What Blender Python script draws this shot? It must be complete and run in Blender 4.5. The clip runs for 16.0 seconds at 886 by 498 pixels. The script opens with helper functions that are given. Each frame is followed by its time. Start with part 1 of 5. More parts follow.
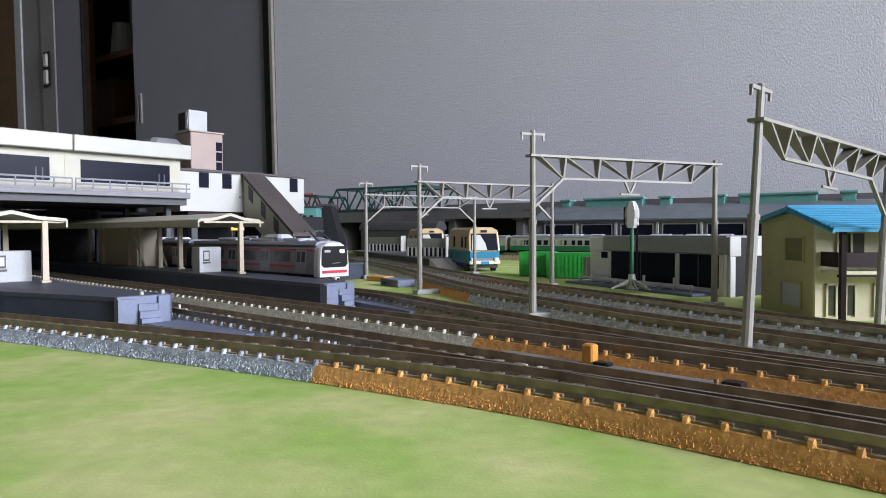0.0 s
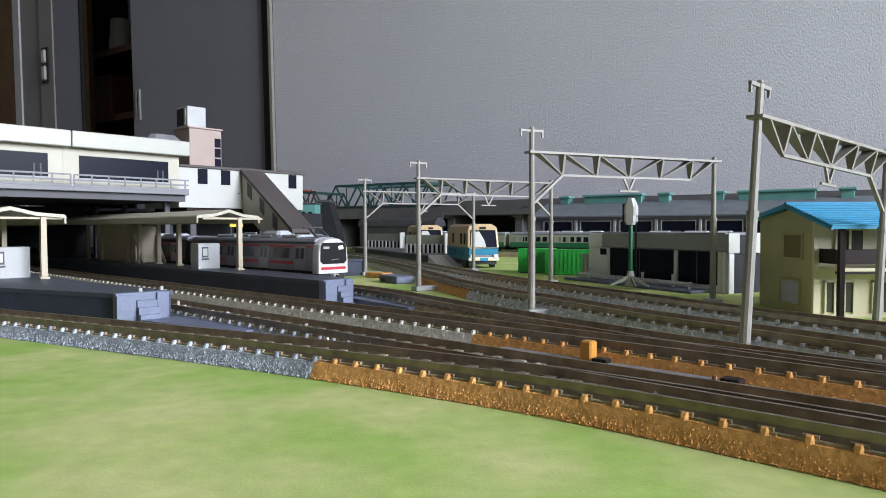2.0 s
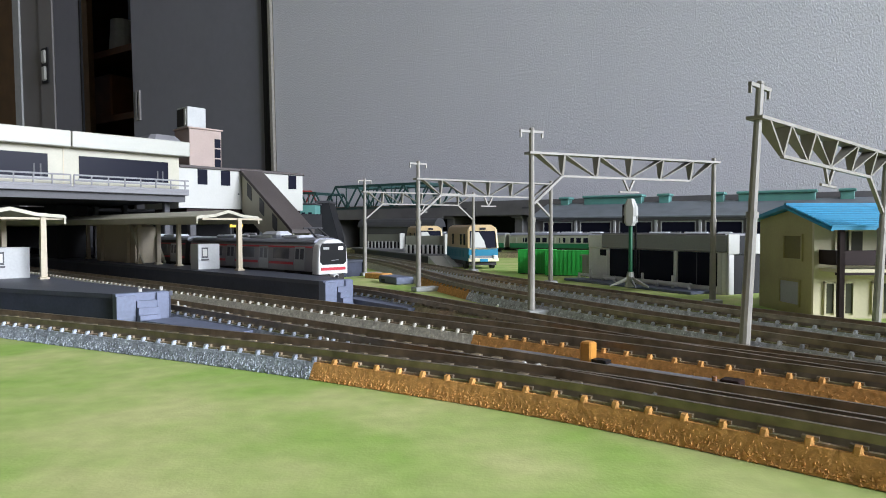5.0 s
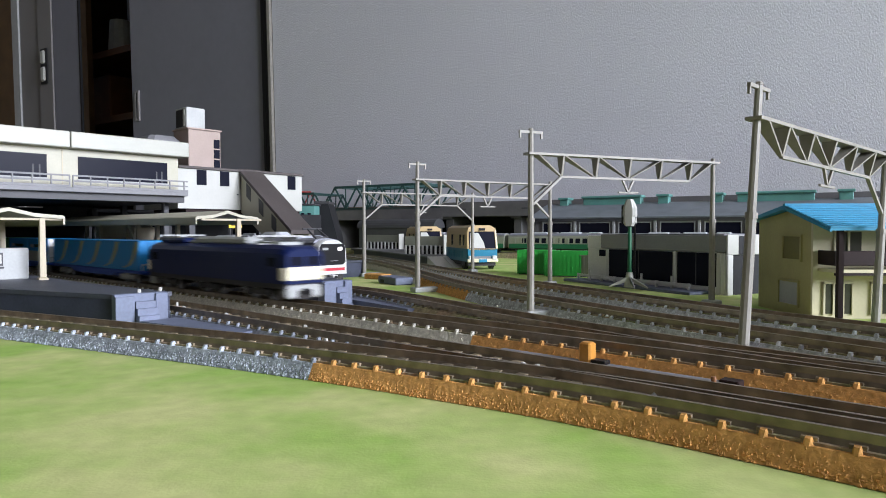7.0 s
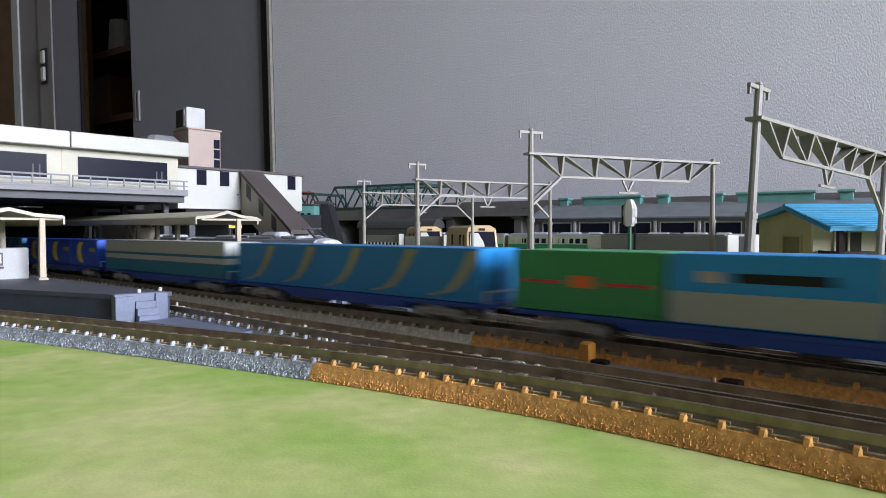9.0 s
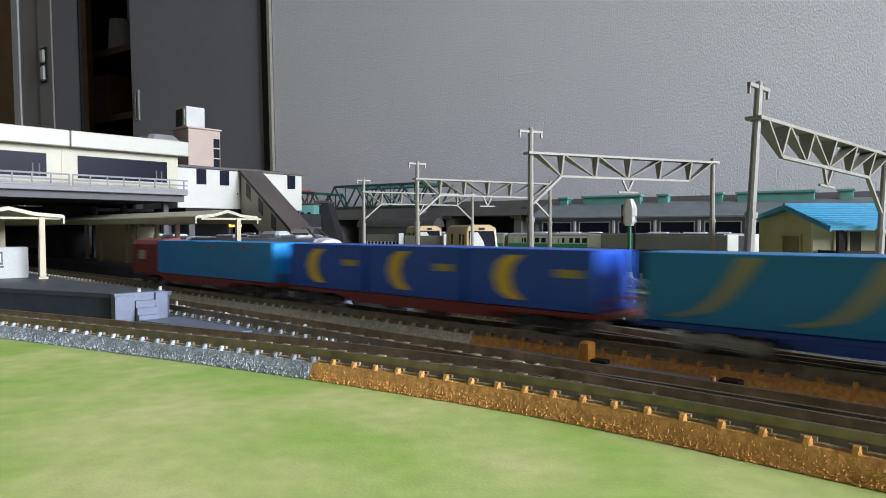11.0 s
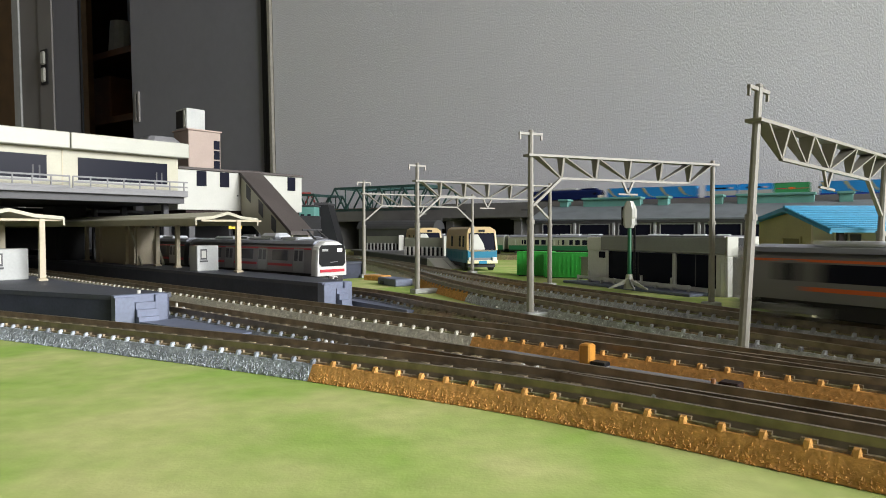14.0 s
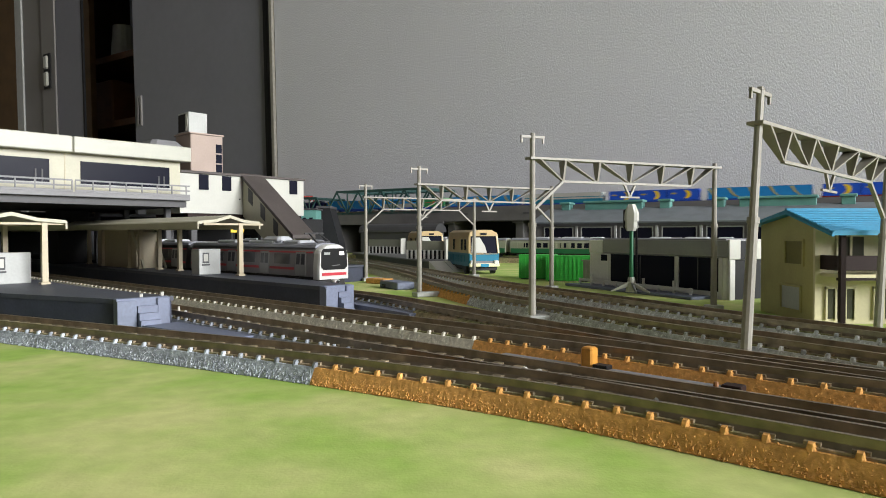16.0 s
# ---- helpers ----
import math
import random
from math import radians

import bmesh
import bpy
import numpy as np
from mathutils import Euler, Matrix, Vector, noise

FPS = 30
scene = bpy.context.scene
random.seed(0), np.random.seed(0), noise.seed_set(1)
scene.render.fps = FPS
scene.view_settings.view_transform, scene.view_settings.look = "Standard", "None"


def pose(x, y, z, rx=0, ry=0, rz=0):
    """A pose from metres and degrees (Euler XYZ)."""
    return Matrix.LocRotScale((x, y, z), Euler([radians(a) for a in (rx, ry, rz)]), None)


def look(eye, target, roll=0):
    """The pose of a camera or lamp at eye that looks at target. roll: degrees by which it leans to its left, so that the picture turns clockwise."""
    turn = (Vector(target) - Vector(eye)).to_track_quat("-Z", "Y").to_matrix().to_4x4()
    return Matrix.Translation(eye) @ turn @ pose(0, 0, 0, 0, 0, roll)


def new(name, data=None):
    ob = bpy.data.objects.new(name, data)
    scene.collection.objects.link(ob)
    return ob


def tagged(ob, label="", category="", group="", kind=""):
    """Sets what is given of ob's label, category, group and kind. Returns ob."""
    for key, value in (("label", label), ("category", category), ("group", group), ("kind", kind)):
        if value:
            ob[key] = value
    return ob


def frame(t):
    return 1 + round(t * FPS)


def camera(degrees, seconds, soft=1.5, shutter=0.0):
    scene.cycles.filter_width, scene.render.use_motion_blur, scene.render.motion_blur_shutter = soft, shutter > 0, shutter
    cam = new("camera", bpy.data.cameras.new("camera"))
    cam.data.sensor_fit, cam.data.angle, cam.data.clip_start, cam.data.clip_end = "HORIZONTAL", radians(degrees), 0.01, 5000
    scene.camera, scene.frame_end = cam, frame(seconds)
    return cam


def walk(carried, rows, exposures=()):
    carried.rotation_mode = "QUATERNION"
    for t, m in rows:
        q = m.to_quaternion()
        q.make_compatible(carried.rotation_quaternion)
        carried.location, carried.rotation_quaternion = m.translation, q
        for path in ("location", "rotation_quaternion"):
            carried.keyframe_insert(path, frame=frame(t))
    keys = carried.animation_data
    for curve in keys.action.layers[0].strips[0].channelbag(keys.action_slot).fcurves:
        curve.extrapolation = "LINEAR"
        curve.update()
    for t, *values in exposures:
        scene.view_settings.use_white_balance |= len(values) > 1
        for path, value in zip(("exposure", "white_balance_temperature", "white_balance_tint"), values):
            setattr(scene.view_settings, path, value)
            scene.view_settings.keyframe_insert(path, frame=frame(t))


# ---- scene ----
cam = camera(67.65, 16.0, soft=0.95, shutter=0.5)
EYE = (0.0, 0.0, 0.034)
PITCH = 90 - 1.52
SWAY = [(0, 4.0, 1.2, -0.19), (0.2, 6.0, 0.6, -0.22), (0.5, 7.6, -0.1, -0.25), (1, 1.9, -2.7, -0.12), (1.5, 2.5, -3.5, -0.09), (2, 2.1, -4.8, -0.14), (2.5, 2.3, -4.9, -0.12), (3, 1.9, -4.9, -0.10), (3.5, 1.8, -4.9, -0.09), (4, 1.8, -4.4, -0.13),
        (6.5, 1.7, -3.0, -0.01), (7, 0.4, -2.5, -0.10), (7.5, 0.2, -1.6, -0.05), (8, 0.6, -1.8, -0.09), (8.5, 0.2, -1.7, -0.05), (9, 0.3, -2.3, -0.07), (11.5, 0.0, -3.5, -0.04), (12, 1.5, 0.0, 0.0), (12.5, 0.1, -0.1, -0.01), (13, 0.0, 2.0, -0.03),
        (13.5, 0, 0, 0), (14, 0, 0, 0), (14.5, 0, 0, 0), (15, 1.5, 4.1, -0.07), (15.5, 2.0, 4.6, 0.01), (16, 3.3, 5.7, -0.08)]   # seconds, small turns in 1/1170 rad, lean in degrees
TURN = math.degrees(1 / 1170)
walk(cam, [(t, pose(*EYE, PITCH + dy * TURN, 0, dx * TURN) @ pose(0, 0, 0, 0, 0, roll)) for t, dx, dy, roll in SWAY],
     exposures=[(0, 1.55, 5850, 17), (1.5, 1.55, 5880, 15), (3.0, 1.54, 5890, 12), (7.0, 1.55, 5920, 15), (9.2, 1.56, 5900, 17), (11.5, 1.54, 6110, 11), (12.5, 1.55, 6330, 11), (14.0, 1.55, 6620, 9), (16.0, 1.55, 6650, 9)])

# ---- world and light ----
world = bpy.data.worlds.new("world")
scene.world = world
world.use_nodes = True
wn = world.node_tree.nodes
sky = wn.new("ShaderNodeTexSky")
sky.sky_type, sky.sun_disc, sky.sun_elevation, sky.sun_rotation = "NISHITA", False, radians(35), radians(120)
wn["Background"].inputs["Strength"].default_value = 0.1
world.node_tree.links.new(sky.outputs["Color"], wn["Background"].inputs["Color"])

MM = 0.001
PHI = radians(42.5)
U = Vector((math.cos(PHI), -math.sin(PHI)))   # along the station tracks, towards the viewer
N = Vector((math.sin(PHI), math.cos(PHI)))    # across them, away from the viewer


def ab(a, b):
    """Board place, in mm, from the distance along and across the station tracks."""
    return (a * U.x + b * N.x, a * U.y + b * N.y)


def lamp_window(name, place, aim, width, height, power, colour):
    data = bpy.data.lights.new(name, "AREA")
    data.shape, data.size, data.size_y, data.energy, data.color = "RECTANGLE", width, height, power, colour
    ob = new(name, data)
    ob.matrix_world = look(place, aim)
    return ob


# daylight through the window in the wall beside the board
lamp_window("window_daylight", (2.58, -1.42, 0.95), (0.0, 0.1, 0.15), 1.45, 1.25, 67, (0.955, 0.97, 0.99))


# ---- materials ----
def material(name, colour, rough=0.5, metal=0.0, grain=0.0, grain_scale=900.0, stain=0.0, stain_scale=60.0,
             bump=0.0, bump_scale=900.0, colour2=None, spec=0.5, vary=0.0, coat=0.0, island=0.0, depth=0.0006):
    m = bpy.data.materials.new(name)
    m.use_nodes = True
    nt = m.node_tree
    bsdf = nt.nodes["Principled BSDF"]
    bsdf.inputs["Roughness"].default_value = rough
    bsdf.inputs["Metallic"].default_value = metal
    bsdf.inputs["Specular IOR Level"].default_value = spec
    bsdf.inputs["Coat Weight"].default_value = coat
    base = nt.nodes.new("ShaderNodeRGB")
    base.outputs[0].default_value = (*colour, 1)
    out = base.outputs[0]
    coord = nt.nodes.new("ShaderNodeTexCoord")

    def noise_node(scale, detail=4):
        t = nt.nodes.new("ShaderNodeTexNoise")
        t.inputs["Scale"].default_value, t.inputs["Detail"].default_value = scale, detail
        nt.links.new(coord.outputs["Object"], t.inputs["Vector"])
        return t

    def mix(kind, factor, a, b):
        n = nt.nodes.new("ShaderNodeMix")
        n.data_type, n.blend_type = "RGBA", kind
        for value, socket in ((factor, n.inputs["Factor"]), (a, n.inputs["A"]), (b, n.inputs["B"])):
            if isinstance(value, (int, float)):
                socket.default_value = value
            elif isinstance(value, tuple):
                socket.default_value = (*value, 1)
            else:
                nt.links.new(value, socket)
        return n.outputs["Result"]

    def ramp(source, lo, hi):
        r = nt.nodes.new("ShaderNodeMapRange")
        r.inputs["From Min"].default_value, r.inputs["From Max"].default_value = lo, hi
        nt.links.new(source, r.inputs["Value"])
        return r.outputs["Result"]

    if colour2:
        out = mix("MIX", ramp(noise_node(stain_scale, 6).outputs["Fac"], 0.38, 0.62), out, colour2)
    elif stain:
        dark = tuple(c * (1 - stain) for c in colour)
        out = mix("MIX", ramp(noise_node(stain_scale, 6).outputs["Fac"], 0.4, 0.75), out, dark)
    if grain:
        g = ramp(noise_node(grain_scale, 3).outputs["Fac"], 0.25, 0.75)
        lightness = nt.nodes.new("ShaderNodeMapRange")
        lightness.inputs["To Min"].default_value, lightness.inputs["To Max"].default_value = 1 - grain, 1 + grain
        nt.links.new(g, lightness.inputs["Value"])
        comb = nt.nodes.new("ShaderNodeCombineColor")
        for i in range(3):
            nt.links.new(lightness.outputs["Result"], comb.inputs[i])
        out = mix("MULTIPLY", 1.0, out, comb.outputs["Color"])
    if vary:
        info = nt.nodes.new("ShaderNodeObjectInfo")
        v = nt.nodes.new("ShaderNodeMapRange")
        v.inputs["To Min"].default_value, v.inputs["To Max"].default_value = 1 - vary, 1 + vary
        nt.links.new(info.outputs["Random"], v.inputs["Value"])
        comb = nt.nodes.new("ShaderNodeCombineColor")
        for i in range(3):
            nt.links.new(v.outputs["Result"], comb.inputs[i])
        out = mix("MULTIPLY", 1.0, out, comb.outputs["Color"])
    if island:
        geo = nt.nodes.new("ShaderNodeNewGeometry")
        v = nt.nodes.new("ShaderNodeMapRange")
        v.inputs["To Min"].default_value, v.inputs["To Max"].default_value = 1 - island, 1 + island
        nt.links.new(geo.outputs["Random Per Island"], v.inputs["Value"])
        comb = nt.nodes.new("ShaderNodeCombineColor")
        for i in range(3):
            nt.links.new(v.outputs["Result"], comb.inputs[i])
        out = mix("MULTIPLY", 1.0, out, comb.outputs["Color"])
    nt.links.new(out, bsdf.inputs["Base Color"])
    if bump:
        b = nt.nodes.new("ShaderNodeBump")
        b.inputs["Strength"].default_value, b.inputs["Distance"].default_value = bump, depth
        nt.links.new(noise_node(bump_scale, 5).outputs["Fac"], b.inputs["Height"])
        nt.links.new(b.outputs["Normal"], bsdf.inputs["Normal"])
    return m


def glow(name, colour, strength):
    m = material(name, colour, 0.3)
    b = m.node_tree.nodes["Principled BSDF"]
    b.inputs["Emission Color"].default_value = (*colour, 1)
    b.inputs["Emission Strength"].default_value = strength
    return m


grass_mat = material("printed_grass_mat", (0.32, 0.48, 0.10), 0.85, grain=0.10, grain_scale=220, stain_scale=30, colour2=(0.54, 0.57, 0.23), bump=0.1, bump_scale=1500, spec=0.2)
brown_ballast = material("brown_ballast", (0.7, 0.37, 0.12), 0.9, grain=0.25, grain_scale=900, stain=0.25, stain_scale=260, bump=0.4, bump_scale=900, island=0.15, spec=0.1)
# near grey ballast, darker than its paler copy: dimmer light put into colour
grey_ballast = material("grey_ballast", (0.42, 0.46, 0.52), 0.85, grain=0.3, grain_scale=700, stain=0.4, stain_scale=320, bump=0.6, bump_scale=900, island=0.4, spec=0.15)
light_ballast = material("light_ballast", (0.70, 0.68, 0.58), 0.7, grain=0.25, grain_scale=900, stain=0.25, stain_scale=260, bump=0.8, bump_scale=900, island=0.25)
# paler copy of the grey ballast: brighter light on the right, in its colour
lit_ballast = material("grey_ballast_lit", (0.60, 0.62, 0.66), 0.8, grain=0.3, grain_scale=700, stain=0.4, stain_scale=320, bump=0.6, bump_scale=900, island=0.4, spec=0.2)
bed_top = material("track_bed", (0.37, 0.285, 0.19), 0.8, grain=0.5, grain_scale=500, stain_scale=60, colour2=(0.27, 0.285, 0.13), bump=0.9, bump_scale=700)
sleeper_mat = material("sleeper_plastic", (0.29, 0.235, 0.155), 0.7, grain=0.4, vary=0.4, bump=0.3, spec=0.3)
sleeper_tan = material("sleeper_brown_end", (0.24, 0.10, 0.03), 0.6, grain=0.3, vary=0.2, bump=0.3)
sleeper_grey = material("sleeper_grey", (0.34, 0.34, 0.32), 0.6, grain=0.3, vary=0.2, bump=0.3)
rail_mat = material("nickel_rail", (0.24, 0.20, 0.15), 0.42, metal=0.75, grain=0.35, grain_scale=250, spec=0.3)
concrete = material("platform_concrete", (0.055, 0.062, 0.085), 0.55, grain=0.12, grain_scale=500, stain=0.25, stain_scale=70, bump=0.15)
# platform sides dark, ends pale: light from the right put into the colours
platform_side = material("platform_side", (0.05, 0.057, 0.085), 0.65, grain=0.12, stain=0.3, stain_scale=90, spec=0.3)
platform_end = material("platform_end_grey", (0.16, 0.185, 0.265), 0.6, grain=0.1, stain=0.25, stain_scale=100)
dark_grey = material("dark_grey_plastic", (0.06, 0.06, 0.065), 0.55, grain=0.12, stain=0.2)
mid_grey = material("grey_plastic", (0.20, 0.20, 0.21), 0.55, grain=0.08, stain=0.15)
light_grey = material("light_grey_plastic", (0.4, 0.41, 0.4), 0.5, grain=0.06, stain=0.12)
pole_mat = material("pole_plastic", (0.265, 0.25, 0.215), 0.5, grain=0.06, stain=0.2, stain_scale=150)
cream = material("cream_plastic", (0.44, 0.42, 0.32), 0.45, grain=0.04, stain=0.12, stain_scale=80)
cream_post = material("cream_post", (0.46, 0.40, 0.28), 0.5, grain=0.06, stain=0.15)
fascia_mat = material("fascia_cream_white", (0.39, 0.39, 0.335), 0.4, grain=0.03, stain=0.08)
express_side = material("brushed_grey_body", (0.22, 0.215, 0.215), 0.4, metal=0.25, grain=0.06, stain=0.15)
white_mat = material("white_plastic", (0.46, 0.46, 0.42), 0.4, grain=0.03, stain=0.06)
face_white = material("train_front_white", (0.66, 0.66, 0.64), 0.35, grain=0.03, stain=0.05)
dark_glass = material("tinted_glazing", (0.010, 0.011, 0.020), 0.25, spec=0.05)
door_silver = material("pale_door_metal", (0.36, 0.36, 0.38), 0.35, metal=0.25, grain=0.05, stain=0.1)
grey_glass = material("window_over_pale_interior", (0.11, 0.11, 0.13), 0.2, grain=0.3, grain_scale=150, spec=0.4)
brown_roof = material("brown_roof", (0.07, 0.058, 0.055), 0.6, grain=0.15, stain=0.25)
tower_mat = material("tower_brown", (0.36, 0.28, 0.24), 0.6, grain=0.05, stain=0.1)
house_wall = material("house_yellow", (0.38, 0.34, 0.14), 0.55, grain=0.05, stain=0.15, stain_scale=90)
house_cream = material("house_cream", (0.54, 0.49, 0.31), 0.5, grain=0.04, stain=0.1)
blue_roof = material("blue_roof", (0.015, 0.25, 0.43), 0.5, grain=0.1, stain=0.2, stain_scale=120)
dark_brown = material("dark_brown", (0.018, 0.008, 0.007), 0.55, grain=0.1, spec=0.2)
teal = material("teal_plastic", (0.12, 0.30, 0.27), 0.5, grain=0.08, stain=0.2)
hall_roof = material("hall_roof", (0.16, 0.18, 0.20), 0.6, grain=0.08, stain=0.25)
hall_wall = material("hall_wall", (0.17, 0.165, 0.17), 0.6, grain=0.08, stain=0.2)
viaduct_mat = material("viaduct_grey", (0.13, 0.125, 0.125), 0.6, grain=0.08, stain=0.2)
truss_green = material("truss_green", (0.025, 0.075, 0.07), 0.5, grain=0.1, stain=0.2)
truss_red = material("truss_red", (0.30, 0.04, 0.03), 0.5, grain=0.1)
green_box = material("green_container", (0.04, 0.42, 0.06), 0.45, grain=0.06, stain=0.15)
olive_box = material("olive_grey_box", (0.28, 0.29, 0.23), 0.55, grain=0.08, stain=0.15)
silver = material("stainless_body", (0.33, 0.35, 0.39), 0.34, metal=0.4, grain=0.06, grain_scale=300, stain=0.12)
roof_grey = material("train_roof_grey", (0.25, 0.26, 0.30), 0.55, grain=0.1, stain=0.2)
aircon = material("aircon_white", (0.48, 0.50, 0.54), 0.45, grain=0.05)
orange = material("orange_band", (0.75, 0.13, 0.02), 0.45)
red_band = material("red_band", (0.52, 0.03, 0.05), 0.45)
black_mat = material("black_plastic", (0.010, 0.010, 0.011), 0.4, spec=0.25)
chassis = material("chassis_black", (0.02, 0.018, 0.017), 0.6, grain=0.2)
bogie_grey = material("bogie_grey", (0.28, 0.28, 0.27), 0.5, grain=0.15)
wheel_mat = material("wheel_steel", (0.25, 0.24, 0.23), 0.35, metal=0.8)
loco_blue = material("loco_blue", (0.003, 0.01, 0.062), 0.4, grain=0.06, spec=0.25)
loco_cream = material("loco_cream", (0.80, 0.74, 0.52), 0.4)
wagon_blue = material("wagon_blue", (0.01, 0.05, 0.33), 0.45, grain=0.08)
wagon_red = material("wagon_red", (0.20, 0.02, 0.018), 0.5, grain=0.1)
box_blue = material("container_blue", (0.01, 0.2, 0.5), 0.42, grain=0.05, stain=0.1)
box_sky = material("container_bright_blue", (0.012, 0.26, 0.68), 0.42, grain=0.05, stain=0.08)
box_navy = material("container_navy", (0.01, 0.075, 0.48), 0.42, grain=0.05)
box_green = material("container_green", (0.035, 0.26, 0.09), 0.45, grain=0.06, stain=0.15)
box_teal = material("container_teal", (0.01, 0.17, 0.26), 0.45, grain=0.05)
box_grey = material("container_grey", (0.36, 0.37, 0.35), 0.5, grain=0.06)
yellow = material("yellow_mark", (0.75, 0.50, 0.02), 0.45)
swirl = material("ochre_swirl", (0.42, 0.33, 0.06), 0.5)
bus_cream = material("bus_cream", (0.52, 0.38, 0.19), 0.4, grain=0.03)
bus_blue = material("bus_blue", (0.008, 0.17, 0.28), 0.35, grain=0.03)
train_green = material("train_green", (0.01, 0.12, 0.05), 0.45, grain=0.05)
lamp_white = glow("headlamp", (1.0, 0.97, 0.9), 0.8)
lamp_red = glow("tail_lamp", (1.0, 0.05, 0.03), 4.0)
orange_box = material("orange_plastic", (0.52, 0.23, 0.03), 0.5, grain=0.15, stain=0.2)
pink_tint = material("pale_pink_stripe", (0.45, 0.36, 0.36), 0.4)


def wallpaper():
    m = material("wallpaper", (0.59, 0.59, 0.63), 0.8, stain=0.05, stain_scale=3, spec=0.25)
    nt = m.node_tree
    coord = nt.nodes.new("ShaderNodeTexCoord")
    mapping = nt.nodes.new("ShaderNodeMapping")
    mapping.inputs["Scale"].default_value = (1.0, 1.0, 0.5)
    nt.links.new(coord.outputs["Object"], mapping.inputs["Vector"])
    tex = nt.nodes.new("ShaderNodeTexNoise")
    tex.inputs["Scale"].default_value, tex.inputs["Detail"].default_value = 520, 4
    nt.links.new(mapping.outputs["Vector"], tex.inputs["Vector"])
    bump = nt.nodes.new("ShaderNodeBump")
    bump.inputs["Strength"].default_value, bump.inputs["Distance"].default_value = 0.6, 0.0020
    nt.links.new(tex.outputs["Fac"], bump.inputs["Height"])
    nt.links.new(bump.outputs["Normal"], nt.nodes["Principled BSDF"].inputs["Normal"])
    return m


# office parapet: the shade on it is put into this grey
parapet_shade_grey = material("parapet_shade_grey", (0.29, 0.295, 0.3), 0.6, grain=0.06, stain=0.15)
wall_mat = wallpaper()
office_wall = material("office_wall", (0.8, 0.8, 0.78), 0.5, grain=0.05, stain=0.12)
# charcoal for dark plastic parts, and for shade put into colour
charcoal = material("charcoal_plastic_and_shade", (0.018, 0.018, 0.020), 0.6, grain=0.15, stain=0.2, spec=0.2)
# unseen walls kept dark so that less light bounces onto the board
far_wall_mat = material("bounce_cut_wall", (0.17, 0.155, 0.135), 0.7, stain=0.4, stain_scale=2.5)
door_mat = material("closet_door", (0.185, 0.185, 0.215), 0.5, grain=0.03, grain_scale=60, stain=0.08, stain_scale=6)
frame_mat = material("door_frame", (0.21, 0.2, 0.195), 0.5, grain=0.03, stain=0.08, stain_scale=8)
# near-black brown: shelf wood, and the closet's inner shade put into its walls
closet_dark = material("dark_wood_and_closet_shade", (0.03, 0.014, 0.007), 0.5, grain=0.2, grain_scale=30)
# unseen ceiling, darkened to lower the fill light in the room
ceiling_mat = material("bounce_cut_ceiling", (0.32, 0.31, 0.29), 0.85, stain=0.04, stain_scale=3)
floor_mat = material("floor_wood", (0.25, 0.15, 0.08), 0.5, grain=0.15, grain_scale=20, stain=0.2, stain_scale=5)


# ---- mesh helpers (millimetres) ----
def box(bm, x0, x1, y0, y1, z0, z1, c=0.0):
    """A box with its upright and lying edges cut back by c."""
    if c <= 0:
        vs = [bm.verts.new(p) for p in ((x0, y0, z0), (x1, y0, z0), (x1, y1, z0), (x0, y1, z0), (x0, y0, z1), (x1, y0, z1), (x1, y1, z1), (x0, y1, z1))]
        for f in ((3, 2, 1, 0), (4, 5, 6, 7), (0, 1, 5, 4), (1, 2, 6, 5), (2, 3, 7, 6), (3, 0, 4, 7)):
            bm.faces.new([vs[i] for i in f])
        return bm
    ring = [(x0 + c, y0), (x1 - c, y0), (x1, y0 + c), (x1, y1 - c), (x1 - c, y1), (x0 + c, y1), (x0, y1 - c), (x0, y0 + c)]
    mx, my = (x0 + x1) / 2, (y0 + y1) / 2
    kx, ky = 1 - 2 * c / (x1 - x0), 1 - 2 * c / (y1 - y0)
    inner = [(mx + (x - mx) * kx, my + (y - my) * ky) for x, y in ring]
    loft(bm, [[(x, y, z0) for x, y in inner], [(x, y, z0 + c) for x, y in ring], [(x, y, z1 - c) for x, y in ring], [(x, y, z1) for x, y in inner]])
    return bm


def loft(bm, rings, caps=True, closed=True):
    vs = [[bm.verts.new(p) for p in r] for r in rings]
    n = len(rings[0])
    for i in range(len(vs) - 1):
        for j in range(n if closed else n - 1):
            k = (j + 1) % n
            bm.faces.new((vs[i][j], vs[i][k], vs[i + 1][k], vs[i + 1][j]))
    if caps:
        bm.faces.new(vs[0][::-1])
        bm.faces.new(vs[-1])
    return bm


def tube(bm, p, q, r, r2=None, n=8):
    p, q = Vector(p), Vector(q)
    d = (q - p).normalized()
    side = d.orthogonal().normalized()
    up = d.cross(side)
    r2 = r if r2 is None else r2
    rings = []
    for c, rad in ((p, r), (q, r2)):
        rings.append([tuple(c + rad * (math.cos(2 * math.pi * i / n) * side + math.sin(2 * math.pi * i / n) * up)) for i in range(n)])
    return loft(bm, rings)


def bar(bm, p, q, w, h):
    """A square bar from p to q, w wide level and h high."""
    p, q = Vector(p), Vector(q)
    d = (q - p).normalized()
    side = d.cross(Vector((0, 0, 1)))
    side = side.normalized() if side.length > 1e-4 else Vector((1, 0, 0))
    up = side.cross(d)
    rings = [[tuple(c + sx * side * w / 2 + sy * up * h / 2) for sx, sy in ((-1, -1), (1, -1), (1, 1), (-1, 1))] for c in (p, q)]
    return loft(bm, rings)


def prism(bm, outline, x0, x1):
    """An outline in (y, z), drawn out along x."""
    return loft(bm, [[(x0, y, z) for y, z in outline], [(x1, y, z) for y, z in outline]])


